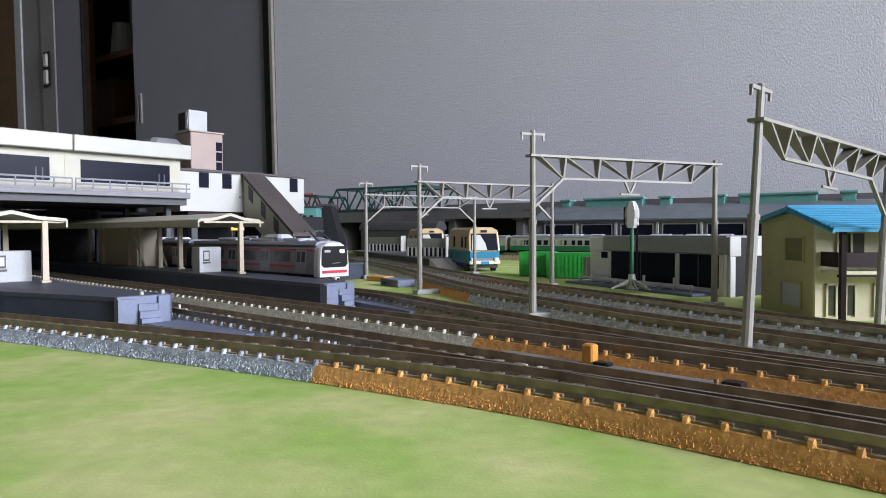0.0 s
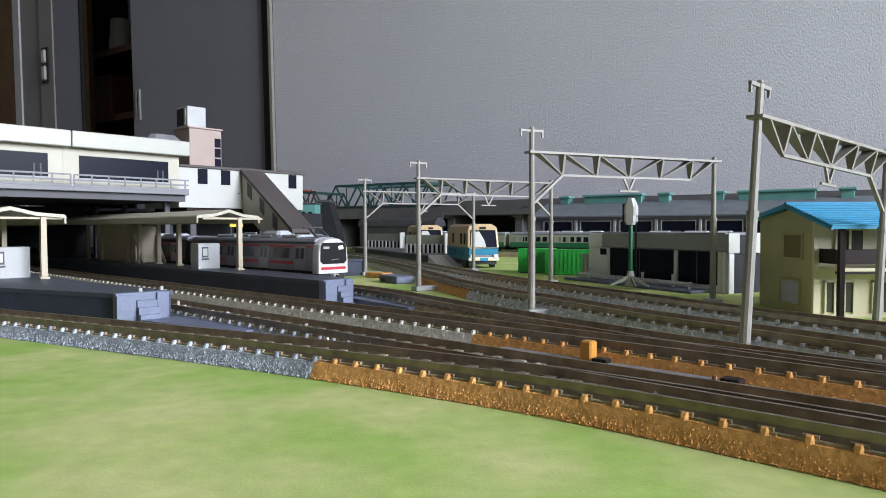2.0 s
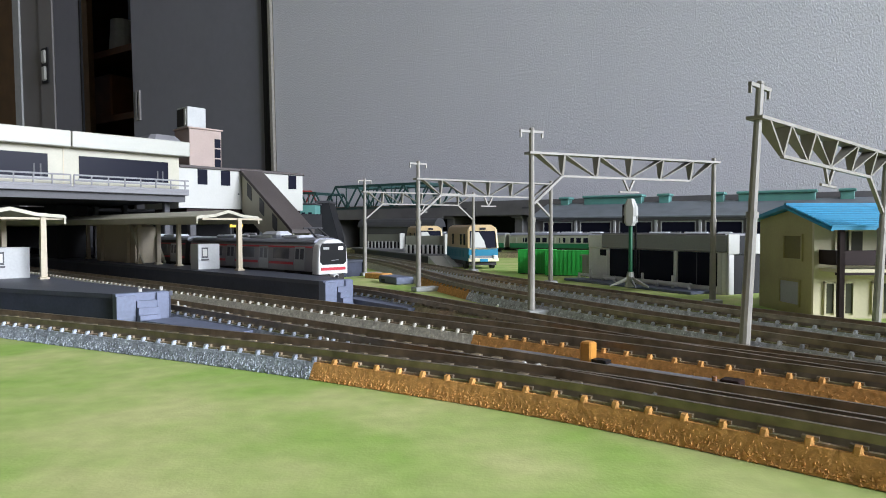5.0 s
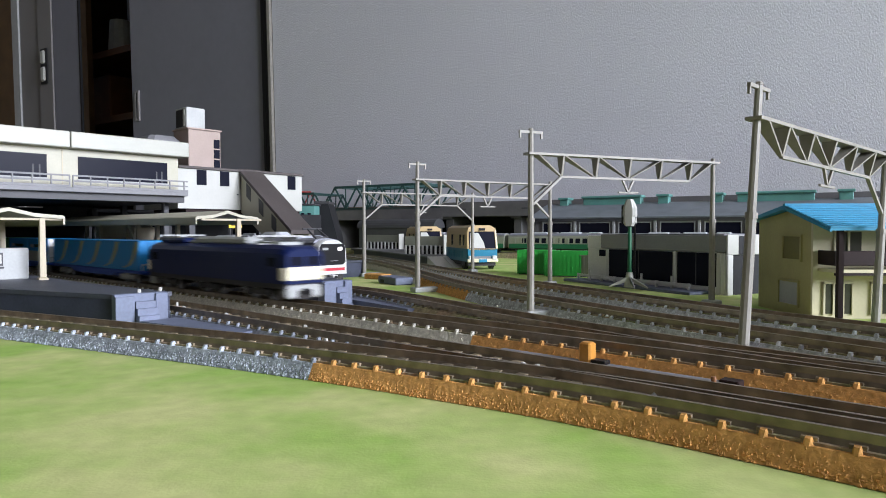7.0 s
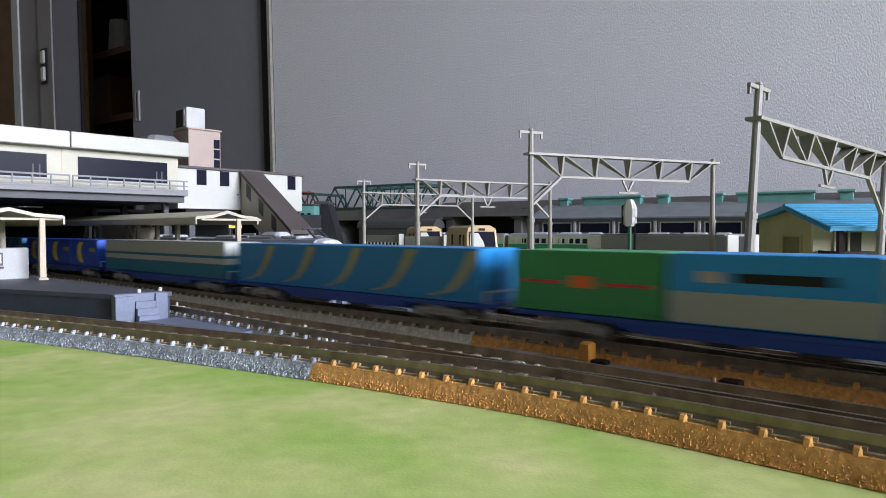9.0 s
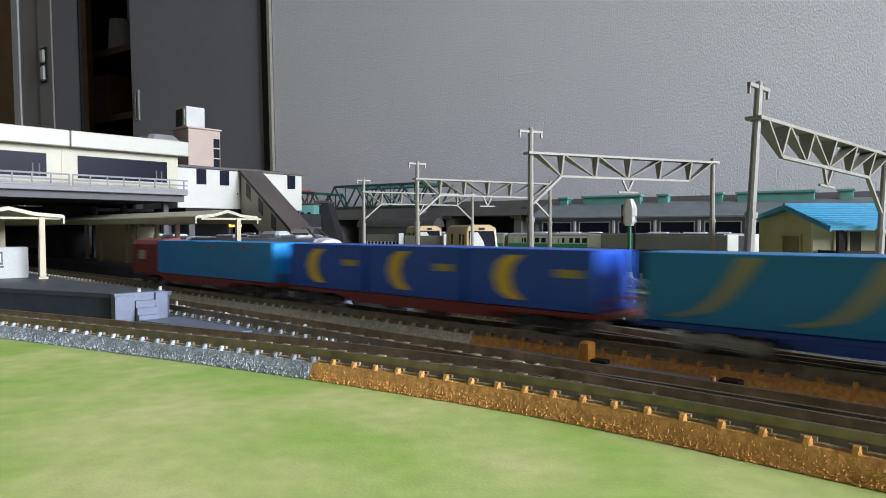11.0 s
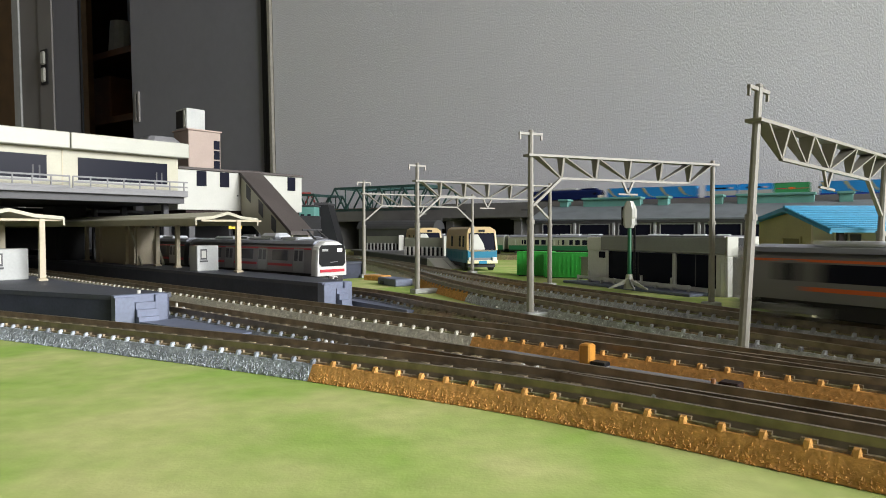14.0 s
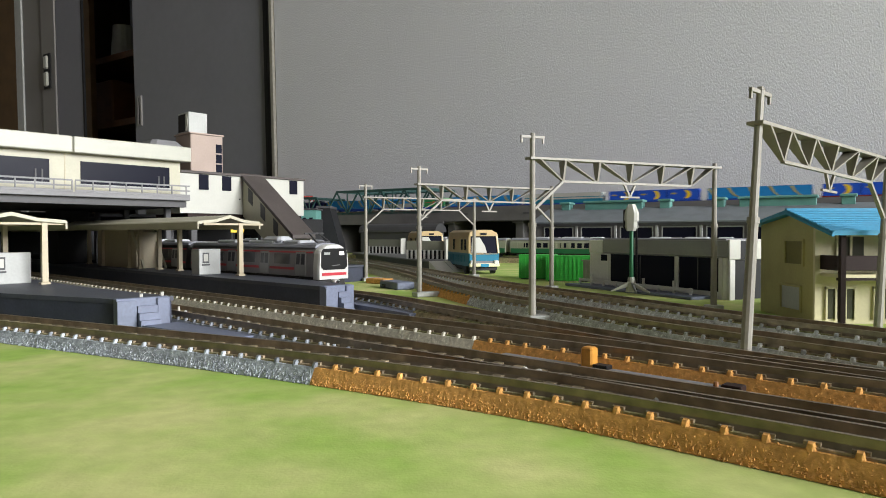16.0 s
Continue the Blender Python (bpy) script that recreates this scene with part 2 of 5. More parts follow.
def plate(bm, outline, z0, z1):
    """An outline in (x, y), drawn up from z0 to z1."""
    return loft(bm, [[(x, y, z0) for x, y in outline], [(x, y, z1) for x, y in outline]])


def mesh_of(name, bm, mat, smooth=False):
    bmesh.ops.scale(bm, vec=(MM, MM, MM), verts=bm.verts)
    bmesh.ops.recalc_face_normals(bm, faces=bm.faces)
    data = bpy.data.meshes.new(name)
    bm.to_mesh(data)
    bm.free()
    data.materials.append(mat)
    if smooth:
        data.polygons.foreach_set("use_smooth", [True] * len(data.polygons))
    return data


def part(name, bm, mat, parent, label=""):
    ob = new(name, mesh_of(name, bm, mat))
    ob.parent = parent
    return tagged(ob, label)


def thing(name, m, label, category, group="", kind=""):
    ob = new(name)
    ob.empty_display_size = 0.01
    ob.matrix_basis = m
    return tagged(ob, label, category, group, kind)


def at(x, y, z=0.0, turn=0.0):
    return pose(x * MM, y * MM, z * MM, 0, 0, turn)


B = bmesh.new


# ---- paths ----
def smooth_path(points, step=6.0):
    """Points of a curve through the given ones."""
    pts = [Vector(p) for p in points]
    out = []
    for i in range(len(pts) - 1):
        p0, p1, p2, p3 = pts[max(i - 1, 0)], pts[i], pts[i + 1], pts[min(i + 2, len(pts) - 1)]
        n = max(2, int((p2 - p1).length / step))
        for k in range(n):
            t = k / n
            out.append(0.5 * ((2 * p1) + (p2 - p0) * t + (2 * p0 - 5 * p1 + 4 * p2 - p3) * t * t + (3 * p1 - p0 - 3 * p2 + p3) * t ** 3))
    out.append(pts[-1])
    return out


def arc(p, heading, radius, turn, step=6.0):
    """Points of an arc from p, heading in degrees, that turns left (or, with a negative turn, right)."""
    sign = 1 if turn > 0 else -1
    h = radians(heading)
    c = Vector((p[0] - sign * radius * math.sin(h), p[1] + sign * radius * math.cos(h)))
    n = max(3, int(radius * radians(abs(turn)) / step))
    out = []
    for i in range(1, n + 1):
        g = h + radians(turn) * i / n
        out.append((c.x + sign * radius * math.sin(g), c.y - sign * radius * math.cos(g)))
    return out


class Line:
    """A track's middle line with its length; points are (x, y, z) in mm."""

    def __init__(self, points):
        self.p = np.array([tuple(p) for p in points], float)
        keep = [0] + [i for i in range(1, len(self.p)) if np.linalg.norm(self.p[i] - self.p[i - 1]) > 0.5]
        self.p = self.p[keep]
        self.s = np.concatenate([[0], np.cumsum(np.linalg.norm(np.diff(self.p, axis=0), axis=1))])

    def at(self, s):
        s = min(max(s, 0.0), self.s[-1])
        return Vector([float(np.interp(s, self.s, self.p[:, i])) for i in range(3)])

    def near(self, x, y):
        return float(self.s[np.argmin((self.p[:, 0] - x) ** 2 + (self.p[:, 1] - y) ** 2 + (self.p[:, 2] > 30) * 1e6)])


RAIL = 6.2
VIADUCT = 70.0
VX, VY = 0.854, -0.520   # the viaduct's direction, towards the viewer's side
V0 = Vector((125.6, 1065.0))


def via(k, off=0.0):
    """Board place k mm along the viaduct and off mm behind its middle."""
    return (V0.x + k * VX - off * VY, V0.y + k * VY + off * VX)


def level(points, z=0.0):
    return [(p[0], p[1], z) for p in points]


def loop_up(start_a, b, off):
    """From a station track at start_a round the far curve, climbing, on to the viaduct and along it."""
    p = ab(start_a, b)
    def behind(q):
        return -(q[0] - V0.x) * VY + (q[1] - V0.y) * VX
    unit = arc((0, 0), -42.5, 1.0, 191.16, 0.01)[-1]
    radius = (off - behind(p)) / (-unit[0] * VY + unit[1] * VX)
    curve = arc(p, -42.5, radius, 191.16)
    end = curve[-1]
    k_end = (end[0] - V0.x) * VX + (end[1] - V0.y) * VY
    flat = [p] + curve + [via(k, off) for k in np.arange(k_end - 8, 484, -8)]
    tail = [via(k, off) for k in range(480, -900, -8)]
    rise = len(flat)
    out = []
    for i, q in enumerate(flat):
        f = min(1.0, i / (rise * 0.92))
        f = f * f * (3 - 2 * f)
        out.append((*q, VIADUCT * f))
    return out + level(tail, VIADUCT)


def station_left(b, radius):
    """The left ends of a station track: straight, then round, in order towards the viewer."""
    back = arc(ab(-640, b), 137.5, radius, 265)
    return level(back[::-1] + [ab(-640, b)])


line_two = Line(station_left(117, 310) + level([ab(a, 117) for a in range(-634, 100, 8)]) + loop_up(100, 117, -18.5))
line_three = Line(station_left(153, 350) + level([ab(a, 153) for a in range(-634, 94, 8)]) + loop_up(94, 153, 18.5))
line_one = Line([(q.x, q.y, 0) for q in smooth_path([(-420, 362.8, 0), (-200, 248.6, 0), (-110, 201.8, 0), (-50, 170.2, 0), (-10, 147, 0), (30, 120, 0), (78, 77.5, 0), (100, 57, 0)])])
line_four = Line([(q.x, q.y, 0) for q in smooth_path([(*ab(a, b), 0) for a, b in ((-640, 209), (-540, 209), (-440, 209), (-360, 209), (-290, 209), (-250, 207.5), (-220, 202.5), (-185, 192.5), (-125, 176), (-70, 163), (-20, 155), (40, 153.4))])])
line_five = Line([(q.x, q.y, 0) for q in smooth_path([(-150, 800, 0), (-95, 680, 0), (-60, 590, 0), (-30, 495, 0), (-10, 420, 0), (4.5, 366, 0), (25, 307, 0), (42, 273, 0), (66.5, 222, 0), (88, 186, 0), (108, 153, 0), (150, 84, 0)])])
six_in = smooth_path([(-560, 1330, 0), (-420, 1180, 0), (-300, 1040, 0), (-190, 900, 0), (-90, 740, 0), (-55, 650, 0), (-25, 560, 0), (2, 478, 0), (29.5, 399, 0), (50.5, 349, 0), (82, 282, 0), (106, 228, 0), (130, 186, 0), (180, 99, 0)])
line_six = Line([(q.x, q.y, 0) for q in six_in] + level(arc((180, 99), -60, 230, 200)) )


# ---- the room ----
LEAN = -1.0   # the board stands a little out of level with the room
WALL = Matrix.Translation((0.188, 1.167, 0)) @ pose(0, 0, 0, 0, LEAN, 0) @ pose(0, 0, 0, 0, 0, -31.35)


def structure(name, bm, mat, label, category, m=None):
    ob = new(name, mesh_of(name, bm, mat))
    if m is not None:
        ob.matrix_basis = m
    return tagged(ob, label, category, kind="structure")


structure("wall_north", box(B(), -662, 3100, 0, 90, -760, 1760), wall_mat, "off-white wall with coarse embossed wallpaper", "wall", WALL)
structure("wall_west", box(B(), -2650, -2560, -2500, 3300, -760, 1760), far_wall_mat, "unseen side wall of the room, coloured dark to cut bounced light", "wall")
structure("wall_south", box(B(), -2560, 2600, -2590, -2500, -760, 1760), far_wall_mat, "unseen wall behind the board, coloured dark to cut bounced light", "wall")
bm = B()
box(bm, 2600, 2690, -2590, -2190, -760, 1760)
box(bm, 2600, 2690, -650, 300, -760, 1760)
box(bm, 2600, 2690, -2190, -650, -760, 280)
box(bm, 2600, 2690, -2190, -650, 1620, 1760)
structure("wall_east", bm, wall_mat, "papered wall with a large window opening", "wall")
bm = B()
box(bm, 2600, 2640, -2190, -2150, 280, 1620)
box(bm, 2600, 2640, -690, -650, 280, 1620)
box(bm, 2600, 2640, -2150, -690, 280, 320)
box(bm, 2600, 2640, -2150, -690, 1580, 1620)
structure("window_1", bm, frame_mat, "pale window frame in the side wall", "window")
structure("ceiling", box(B(), -2650, 2700, -2590, 3300, 1760, 1800), ceiling_mat, "unseen plain ceiling, darkened to cut bounced light", "ceiling")
structure("floor", box(B(), -2650, 2700, -2590, 3300, -800, -760), floor_mat, "brown wooden floor", "floor")

# sliding doors and jambs, farther along the same wall
structure("trim", box(B(), -676, -664, -6, 60, -760, 1760, 2), pole_mat, "pale grey painted door jamb beside the wall", "trim", WALL)
structure("trim", box(B(), -690, -677, -2, 60, -760, 1760, 2), charcoal, "dark grey guide rail of the sliding door", "trim", WALL)
# solid black strip for the shade in the gap between door and jamb
structure("trim", box(B(), -699, -691, 0, 60, -760, 1760), black_mat, "black strip standing in for the shaded gap beside the door jamb", "trim", WALL)
door = thing("door_1", WALL, "grey sliding closet door with a long recessed pull, half open", "door", kind="structure")
part("door_leaf", box(B(), -1200, -700, 6, 36, -750, 1740, 3), door_mat, door)
bm = B()
PULL = (-1182, -1164, 345, 425)
box(bm, PULL[0], PULL[1], 1, 7, PULL[2], PULL[2] + 5)
box(bm, PULL[0], PULL[1], 1, 7, PULL[3] - 5, PULL[3])
box(bm, PULL[0], PULL[0] + 6, 1, 7, PULL[2] + 5, PULL[3] - 5)
box(bm, PULL[1] - 6, PULL[1], 1, 7, PULL[2] + 5, PULL[3] - 5)
part("pull_frame", bm, frame_mat, door, "dull metal rim of the pull")
part("pull_recess", box(B(), PULL[0] + 6, PULL[1] - 6, 2, 6.5, PULL[2] + 5, PULL[3] - 5), black_mat, door)
bm = B()
box(bm, -1431, -1425, -1, 5, -760, 1760)
structure("door_jamb", bm, black_mat, "dark grey jamb of the closet opening", "trim", WALL)
door2 = thing("door_2", WALL, "grey door panel with a narrow white latch plate", "door", kind="structure")
part("door_leaf", box(B(), -1562, -1432, 0, 5, -750, 1740), door_mat, door2)
part("door_stile", box(B(), -1640, -1566, -4, 5, -750, 1740, 1), frame_mat, door2)
bm = B()
box(bm, -1612, -1590, -16, -8, 556, 596, 4)
box(bm, -1612, -1590, -16, -8, 504, 548, 4)
part("latch_plate", bm, white_mat, door2, "white latch plate")
part("latch_slot", box(B(), -1618, -1584, -10, -7, 498, 602), black_mat, door2)
structure("door_post", box(B(), -1790, -1752, -4, 8, -760, 1760, 1), light_grey, "pale painted door post", "trim", WALL)
structure("door_panel", box(B(), -1750, -1642, 1, 6, -750, 1740), frame_mat, "pale panel beside the door post", "door", WALL)
structure("closet_back", box(B(), -2700, -700, 620, 650, -760, 1760), closet_dark, "closet back wall with the inner shade put into near-black colour", "wall", WALL)
structure("closet_side", box(B(), -687, -669, 92, 620, -760, 1760), closet_dark, "closet side wall with the inner shade put into near-black colour", "wall", WALL)
shelf = thing("bookshelf", WALL, "dark wooden bookshelf with a few objects inside the closet", "bookshelf")
bm = B()
box(bm, -2060, -2042, 300, 560, -755, 1500)
box(bm, -1600, -1582, 300, 560, -755, 1500)
part("side_panel", bm, closet_dark, shelf)
wood = material("shelf_wood", (0.16, 0.065, 0.022), 0.5, grain=0.2, grain_scale=25)
for zz in (-400, -60, 250, 440, 671):
    part("shelf_board", box(B(), -2042, -1600, 300, 560, zz, zz + 22), wood, shelf)
jar = tagged(new("jar", mesh_of("jar", tube(B(), (0, 0, 0), (0, 0, 110), 45, 36, 16), light_grey)), "pale jar on the dark shelf", "jar")
jar.matrix_basis = WALL @ at(-1765, 350, 693)
jar = tagged(new("box", mesh_of("box", box(B(), -70, 70, -60, 60, 0, 150, 4), wood)), "small brown box on the dark shelf", "box")
jar.matrix_basis = WALL @ at(-1850, 370, 462)
# added black box fills in the dark of another opening
structure("closet_rail", box(B(), -2500, -1794, 200, 230, -760, 330), black_mat, "added black box standing in for the dark opening beyond the door post", "wall", WALL)
structure("hall_panel", box(B(), -2500, -1794, 240, 260, -760, 1760), material("warm_brown_board", (0.20, 0.12, 0.05), 0.6, grain=0.15, grain_scale=20), "warm brown panel beyond the door post", "wall", WALL)

# ---- board and ground ----
BOARD = [(-1300, -420), (1150, -420), (1150, 530), (-640, 1620), (-1300, 1620)]
structure("board", plate(B(), BOARD, -32, -1.2), floor_mat, "wooden baseboard of the model railway", "board")
structure("ground", plate(B(), BOARD, -1.2, 0), grass_mat, "printed yellow-green grass mat on the board", "ground")
for k, x in enumerate((-1100, 1050)):
    structure("trestle", box(B(), x, x + 60, -380, 500, -760, -32, 3), floor_mat, "wooden trestle under the board", "trestle")
yard = [ab(-700, 128), ab(-240, 122), (-60, 190), (0, 146), ab(110, 108), ab(110, 172), ab(-40, 172), (-12, 262), (-52, 335), (-98, 395), ab(-430, 300), ab(-900, 420)]
# added sheet: grey ground and shadows among the tracks, put into one brown
structure("yard_base", plate(B(), yard, 0, 0.5), bed_top, "added brown base sheet for the grey, shadowed ground under the station tracks", "ground")


# ---- tracks ----
def sweep(bm, line, s0, s1, profile, step=8.0):
    """A profile of (across, height) drawn along a line."""
    n = max(1, int((s1 - s0) / step))
    rings = []
    for i in range(n + 1):
        s = s0 + (s1 - s0) * i / n
        p, q = line.at(s - 2), line.at(s + 2)
        d = (q - p).normalized()
        side = Vector((-d.y, d.x, 0)).normalized()
        c = line.at(s)
        rings.append([tuple(c + side * o + Vector((0, 0, z))) for o, z in profile])
    return loft(bm, rings)


def sleeper_mesh(mat):
    return mesh_of("sleeper", box(B(), -1.1, 1.1, -6.2, 6.2, 2.6, 4.5, 0.0), mat)


dark_sleeper = sleeper_mesh(sleeper_mat)


def heading(line, s):
    d = line.at(s + 2) - line.at(s - 2)
    return math.degrees(math.atan2(d.y, d.x))


def railway(label, line, sections, near, lift=0.0):
    """Bed, shoulders, rails and sleepers along a line. sections: (s0, s1, shoulder material, knobs); near: the stretch with single sleepers."""
    track = thing("track", pose(0, 0, lift * MM), label, "railway track", "railway tracks", "structure")
    total0, total1 = sections[0][0], sections[-1][1]
    for s0, s1, mat, knobs in sections:
        bm = B()
        sweep(bm, line, s0, s1, [(-9.2, 0), (9.2, 0), (7.3, 3.5), (-7.3, 3.5)])
        if knobs:
            k = math.ceil(s0 / 6.0)
            while k * 6.0 < s1:
                s = k * 6.0
                c, g = line.at(s), radians(heading(line, s))
                d, side = Vector((math.cos(g), math.sin(g), 0)), Vector((-math.sin(g), math.cos(g), 0))
                for sign in (-1, 1):
                    rings = []
                    for o, w, z in ((6.15, 0.85, 4.6), (6.95, 0.75, 4.45), (7.4, 0.5, 3.4)):
                        e = c + side * sign * o
                        rings.append([tuple(e + d * w * a + Vector((0, 0, b))) for a, b in ((-1.15, 2.8), (1.15, 2.8), (0.5, z), (-0.5, z))])
                    loft(bm, rings)
                k += 1
        tagged(part("ballast_shoulder", bm, mat, track), kind="stuff" if knobs else "")
    part("bed", sweep(B(), line, total0, total1, [(-6.7, 0.2), (6.7, 0.2), (6.5, 3.9), (-6.5, 3.9)]), bed_top, track)
    for off in (-4.85, 4.85):
        part("rail", sweep(B(), line, total0, total1, [(off - 0.75, 3.9), (off + 0.75, 3.9), (off + 0.42, 4.8), (off + 0.42, RAIL), (off - 0.42, RAIL), (off - 0.42, 4.8)]), rail_mat, track)
    rest = B()
    k = math.ceil(total0 / 6.0)
    while k * 6.0 < total1:
        s = k * 6.0
        c, g = line.at(s), heading(line, s)
        if near[0] <= s <= near[1]:
            ob = new("sleeper", dark_sleeper)
            ob.parent = track
            ob.matrix_basis = at(c.x, c.y, c.z, g)
        else:
            d, e = Vector((math.cos(radians(g)), math.sin(radians(g)), 0)), Vector((-math.sin(radians(g)), math.cos(radians(g)), 0))
            loft(rest, [[tuple(c + d * x + e * y + Vector((0, 0, z))) for x, z in ((-1.1, 2.6), (1.1, 2.6), (1.1, 4.5), (-1.1, 4.5))] for y in (-6.2, 6.2)])
        k += 1
    if len(rest.verts):
        tagged(part("sleepers", rest, sleeper_mat, track), kind="stuff")
    else:
        rest.free()
    return track


def grains(track, line, s0, s1, mat, per_mm, seed, size=0.3):
    """Loose-looking moulded stones on both shoulders of a track."""
    rng = np.random.RandomState(seed)
    n = int((s1 - s0) * per_mm)
    s = rng.uniform(s0, s1, n)
    side = np.where(rng.uniform(size=n) < 0.7, -1.0, 1.0)
    f = rng.uniform(0.02, 1.0, n)
    o, z = 6.95 + 2.2 * f, 3.5 * (1 - f) + 0.02
    px, py = np.interp(s, line.s, line.p[:, 0]), np.interp(s, line.s, line.p[:, 1])
    qx, qy = np.interp(s + 3, line.s, line.p[:, 0]), np.interp(s + 3, line.s, line.p[:, 1])
    dx, dy = qx - px, qy - py
    ln = np.hypot(dx, dy) + 1e-6
    cx, cy = px - dy / ln * o * side, py + dx / ln * o * side
    octa = np.array([(1, 0, 0), (0, 1, 0), (-1, 0, 0), (0, -1, 0), (0, 0, 1), (0, 0, -1)], float)
    r = size * rng.uniform(0.6, 1.35, (n, 1, 3))
    turn = rng.uniform(0, 6.28, n)
    c, w = np.cos(turn)[:, None], np.sin(turn)[:, None]
    v = octa[None] * r + rng.uniform(-0.08, 0.08, (n, 6, 3))
    v = np.stack([v[..., 0] * c - v[..., 1] * w, v[..., 0] * w + v[..., 1] * c, v[..., 2]], -1) + np.stack([cx, cy, z], -1)[:, None]
    tri = np.array([(0, 1, 4), (1, 2, 4), (2, 3, 4), (3, 0, 4), (1, 0, 5), (2, 1, 5), (3, 2, 5), (0, 3, 5)])
    faces = (tri[None] + 6 * np.arange(n)[:, None, None]).reshape(-1, 3)
    data = bpy.data.meshes.new("ballast_stones")
    data.from_pydata((v.reshape(-1, 3) * MM).tolist(), [], faces.tolist())
    data.materials.append(mat)
    ob = new("ballast_stones", data)
    ob.parent = track
    return tagged(ob, kind="stuff")


S2, S3 = line_two.near(*ab(0, 117)), line_three.near(*ab(0, 153))


def upto(line, z):
    """The length at which the line has climbed to z."""
    return float(line.s[np.argmax(line.p[:, 2] > z)])


def build_tracks():
    a = line_one.near(-22, 158)
    t = railway("curving foreground track with grey then brown ballast", line_one, [(0, a, grey_ballast, True), (a, line_one.s[-1], brown_ballast, True)], (160, 700), 0.12)
    grains(t, line_one, a - 260, a, grey_ballast, 20, 1, 0.36)
    grains(t, line_one, a, line_one.s[-1] - 4, brown_ballast, 26, 2)
    cut = S2 - 100
    t = railway("station track with grey ballast beside the platform", line_two, [(0, cut, grey_ballast, True), (cut, S2 + 100, bed_top, False), (S2 + 100, line_two.s[-1] - 1, brown_ballast, True)], (S2 - 520, S2 + 40))
    grains(t, line_two, cut - 160, cut, grey_ballast, 8, 3)
    c3 = line_three.near(12, 195)
    t = railway("through track with pale then brown ballast", line_three, [(0, c3, light_ballast, True), (c3, line_three.s[-1] - 1, brown_ballast, True)], (S3 - 520, S3 + 40), 0.05)
    grains(t, line_three, c3 - 160, c3, light_ballast, 12, 4)
    grains(t, line_three, c3, S3 + 40, brown_ballast, 20, 5)
    c4 = line_four.near(-5, 268)
    t = railway("siding track beside the second platform", line_four, [(0, c4, grey_ballast, True), (c4, line_four.s[-1] - 60, bed_top, False)], (330, 560), 0.08)
    p, q = line_five.near(-8, 410), line_five.near(18, 322)
    t = railway("goods track with grey stone ballast, coloured paler for the light there", line_five, [(0, p, light_ballast, True), (p, q, brown_ballast, True), (q, line_five.s[-1], lit_ballast, True)], (line_five.near(-30, 495), line_five.near(118, 136)))
    grains(t, line_five, q, line_five.s[-1] - 4, lit_ballast, 14, 6, 0.4)
    t = railway("far running track with grey stone ballast, coloured paler for the light there", line_six, [(0, line_six.s[-1], lit_ballast, True)], (line_six.near(-25, 560), line_six.near(150, 150)))
    grains(t, line_six, line_six.near(29.5, 399), line_six.near(150, 150), lit_ballast, 12, 7, 0.42)


# ---- trains ----
def running(line, mm_rows, half):
    """Rows of poses for a vehicle on a line: its middle's length along the line at each time, with bogies half mm to each side."""
    rows = []
    for t, s in mm_rows:
        p, q = line.at(s - half), line.at(s + half)
        d = q - p
        m = (p + q) / 2
        turn = math.degrees(math.atan2(d.y, d.x))
        tilt = -math.degrees(math.atan2(d.z, math.hypot(d.x, d.y)))
        rows.append((t, pose(m.x * MM, m.y * MM, (m.z + RAIL) * MM, 0, tilt, turn)))
    return rows


def bogie(parent, x, side_mat, name="bogie"):
    """A bogie at x: side frames, axle boxes and four wheels."""
    bm = B()
    for s in (-1, 1):
        box(bm, x - 9.5, x + 9.5, s * 7.4 - 0.8, s * 7.4 + 0.8, 2.4, 4.6, 0.3)
        for e in (-7, 7):
            box(bm, x + e - 1.6, x + e + 1.6, s * 7.6 - 1.0, s * 7.6 + 1.0, 1.6, 4.2, 0.4)
        box(bm, x - 2.6, x + 2.6, s * 7.6 - 1.0, s * 7.6 + 1.0, 3.4, 5.6, 0.4)
    box(bm, x - 2, x + 2, -7, 7, 3.2, 5.4)
    b = part(name, bm, side_mat, parent)
    for e in (-7, 7):
        bm = B()
        for s in (-1, 1):
            tube(bm, (x + e, s * 3.9, 2.8), (x + e, s * 5.3, 2.8), 2.8, n=12)
        tube(bm, (x + e, -4, 2.8), (x + e, 4, 2.8), 0.6)
        part("wheelset", bm, wheel_mat, b)


def side_y(w, z):
    """Half width of a car body at height z: upright below the waist, leaning in above it."""
    return w / 2 - 0.085 * max(0.0, z - 11.6)


def body_profile(w, z0, z1, crown):
    h, k = w / 2, side_y(w, z1 - 3.2)
    return [(-h, z0), (h, z0), (h, 11.6), (k, z1 - 3.2), (k - 0.5, z1 - 1.6), (k - 1.8, z1 - 0.5), (h - 5, z1 + crown * 0.7), (0, z1 + crown), (-h + 5, z1 + crown * 0.7), (-k + 1.8, z1 - 0.5), (-k + 0.5, z1 - 1.6), (-k, z1 - 3.2), (-h, 11.6)]


def side_panel(w, x0, x1, s, z0, z1, out):
    """A panel lying on the side s of a car body, out mm proud of it."""
    zs = [z0, 11.6, z1] if z0 < 11.6 < z1 else [z0, z1]
    return loft(B(), [[(x0, s * (side_y(w, z) - 0.4), z), (x1, s * (side_y(w, z) - 0.4), z), (x1, s * (side_y(w, z) + out), z), (x0, s * (side_y(w, z) + out), z)] for z in zs])


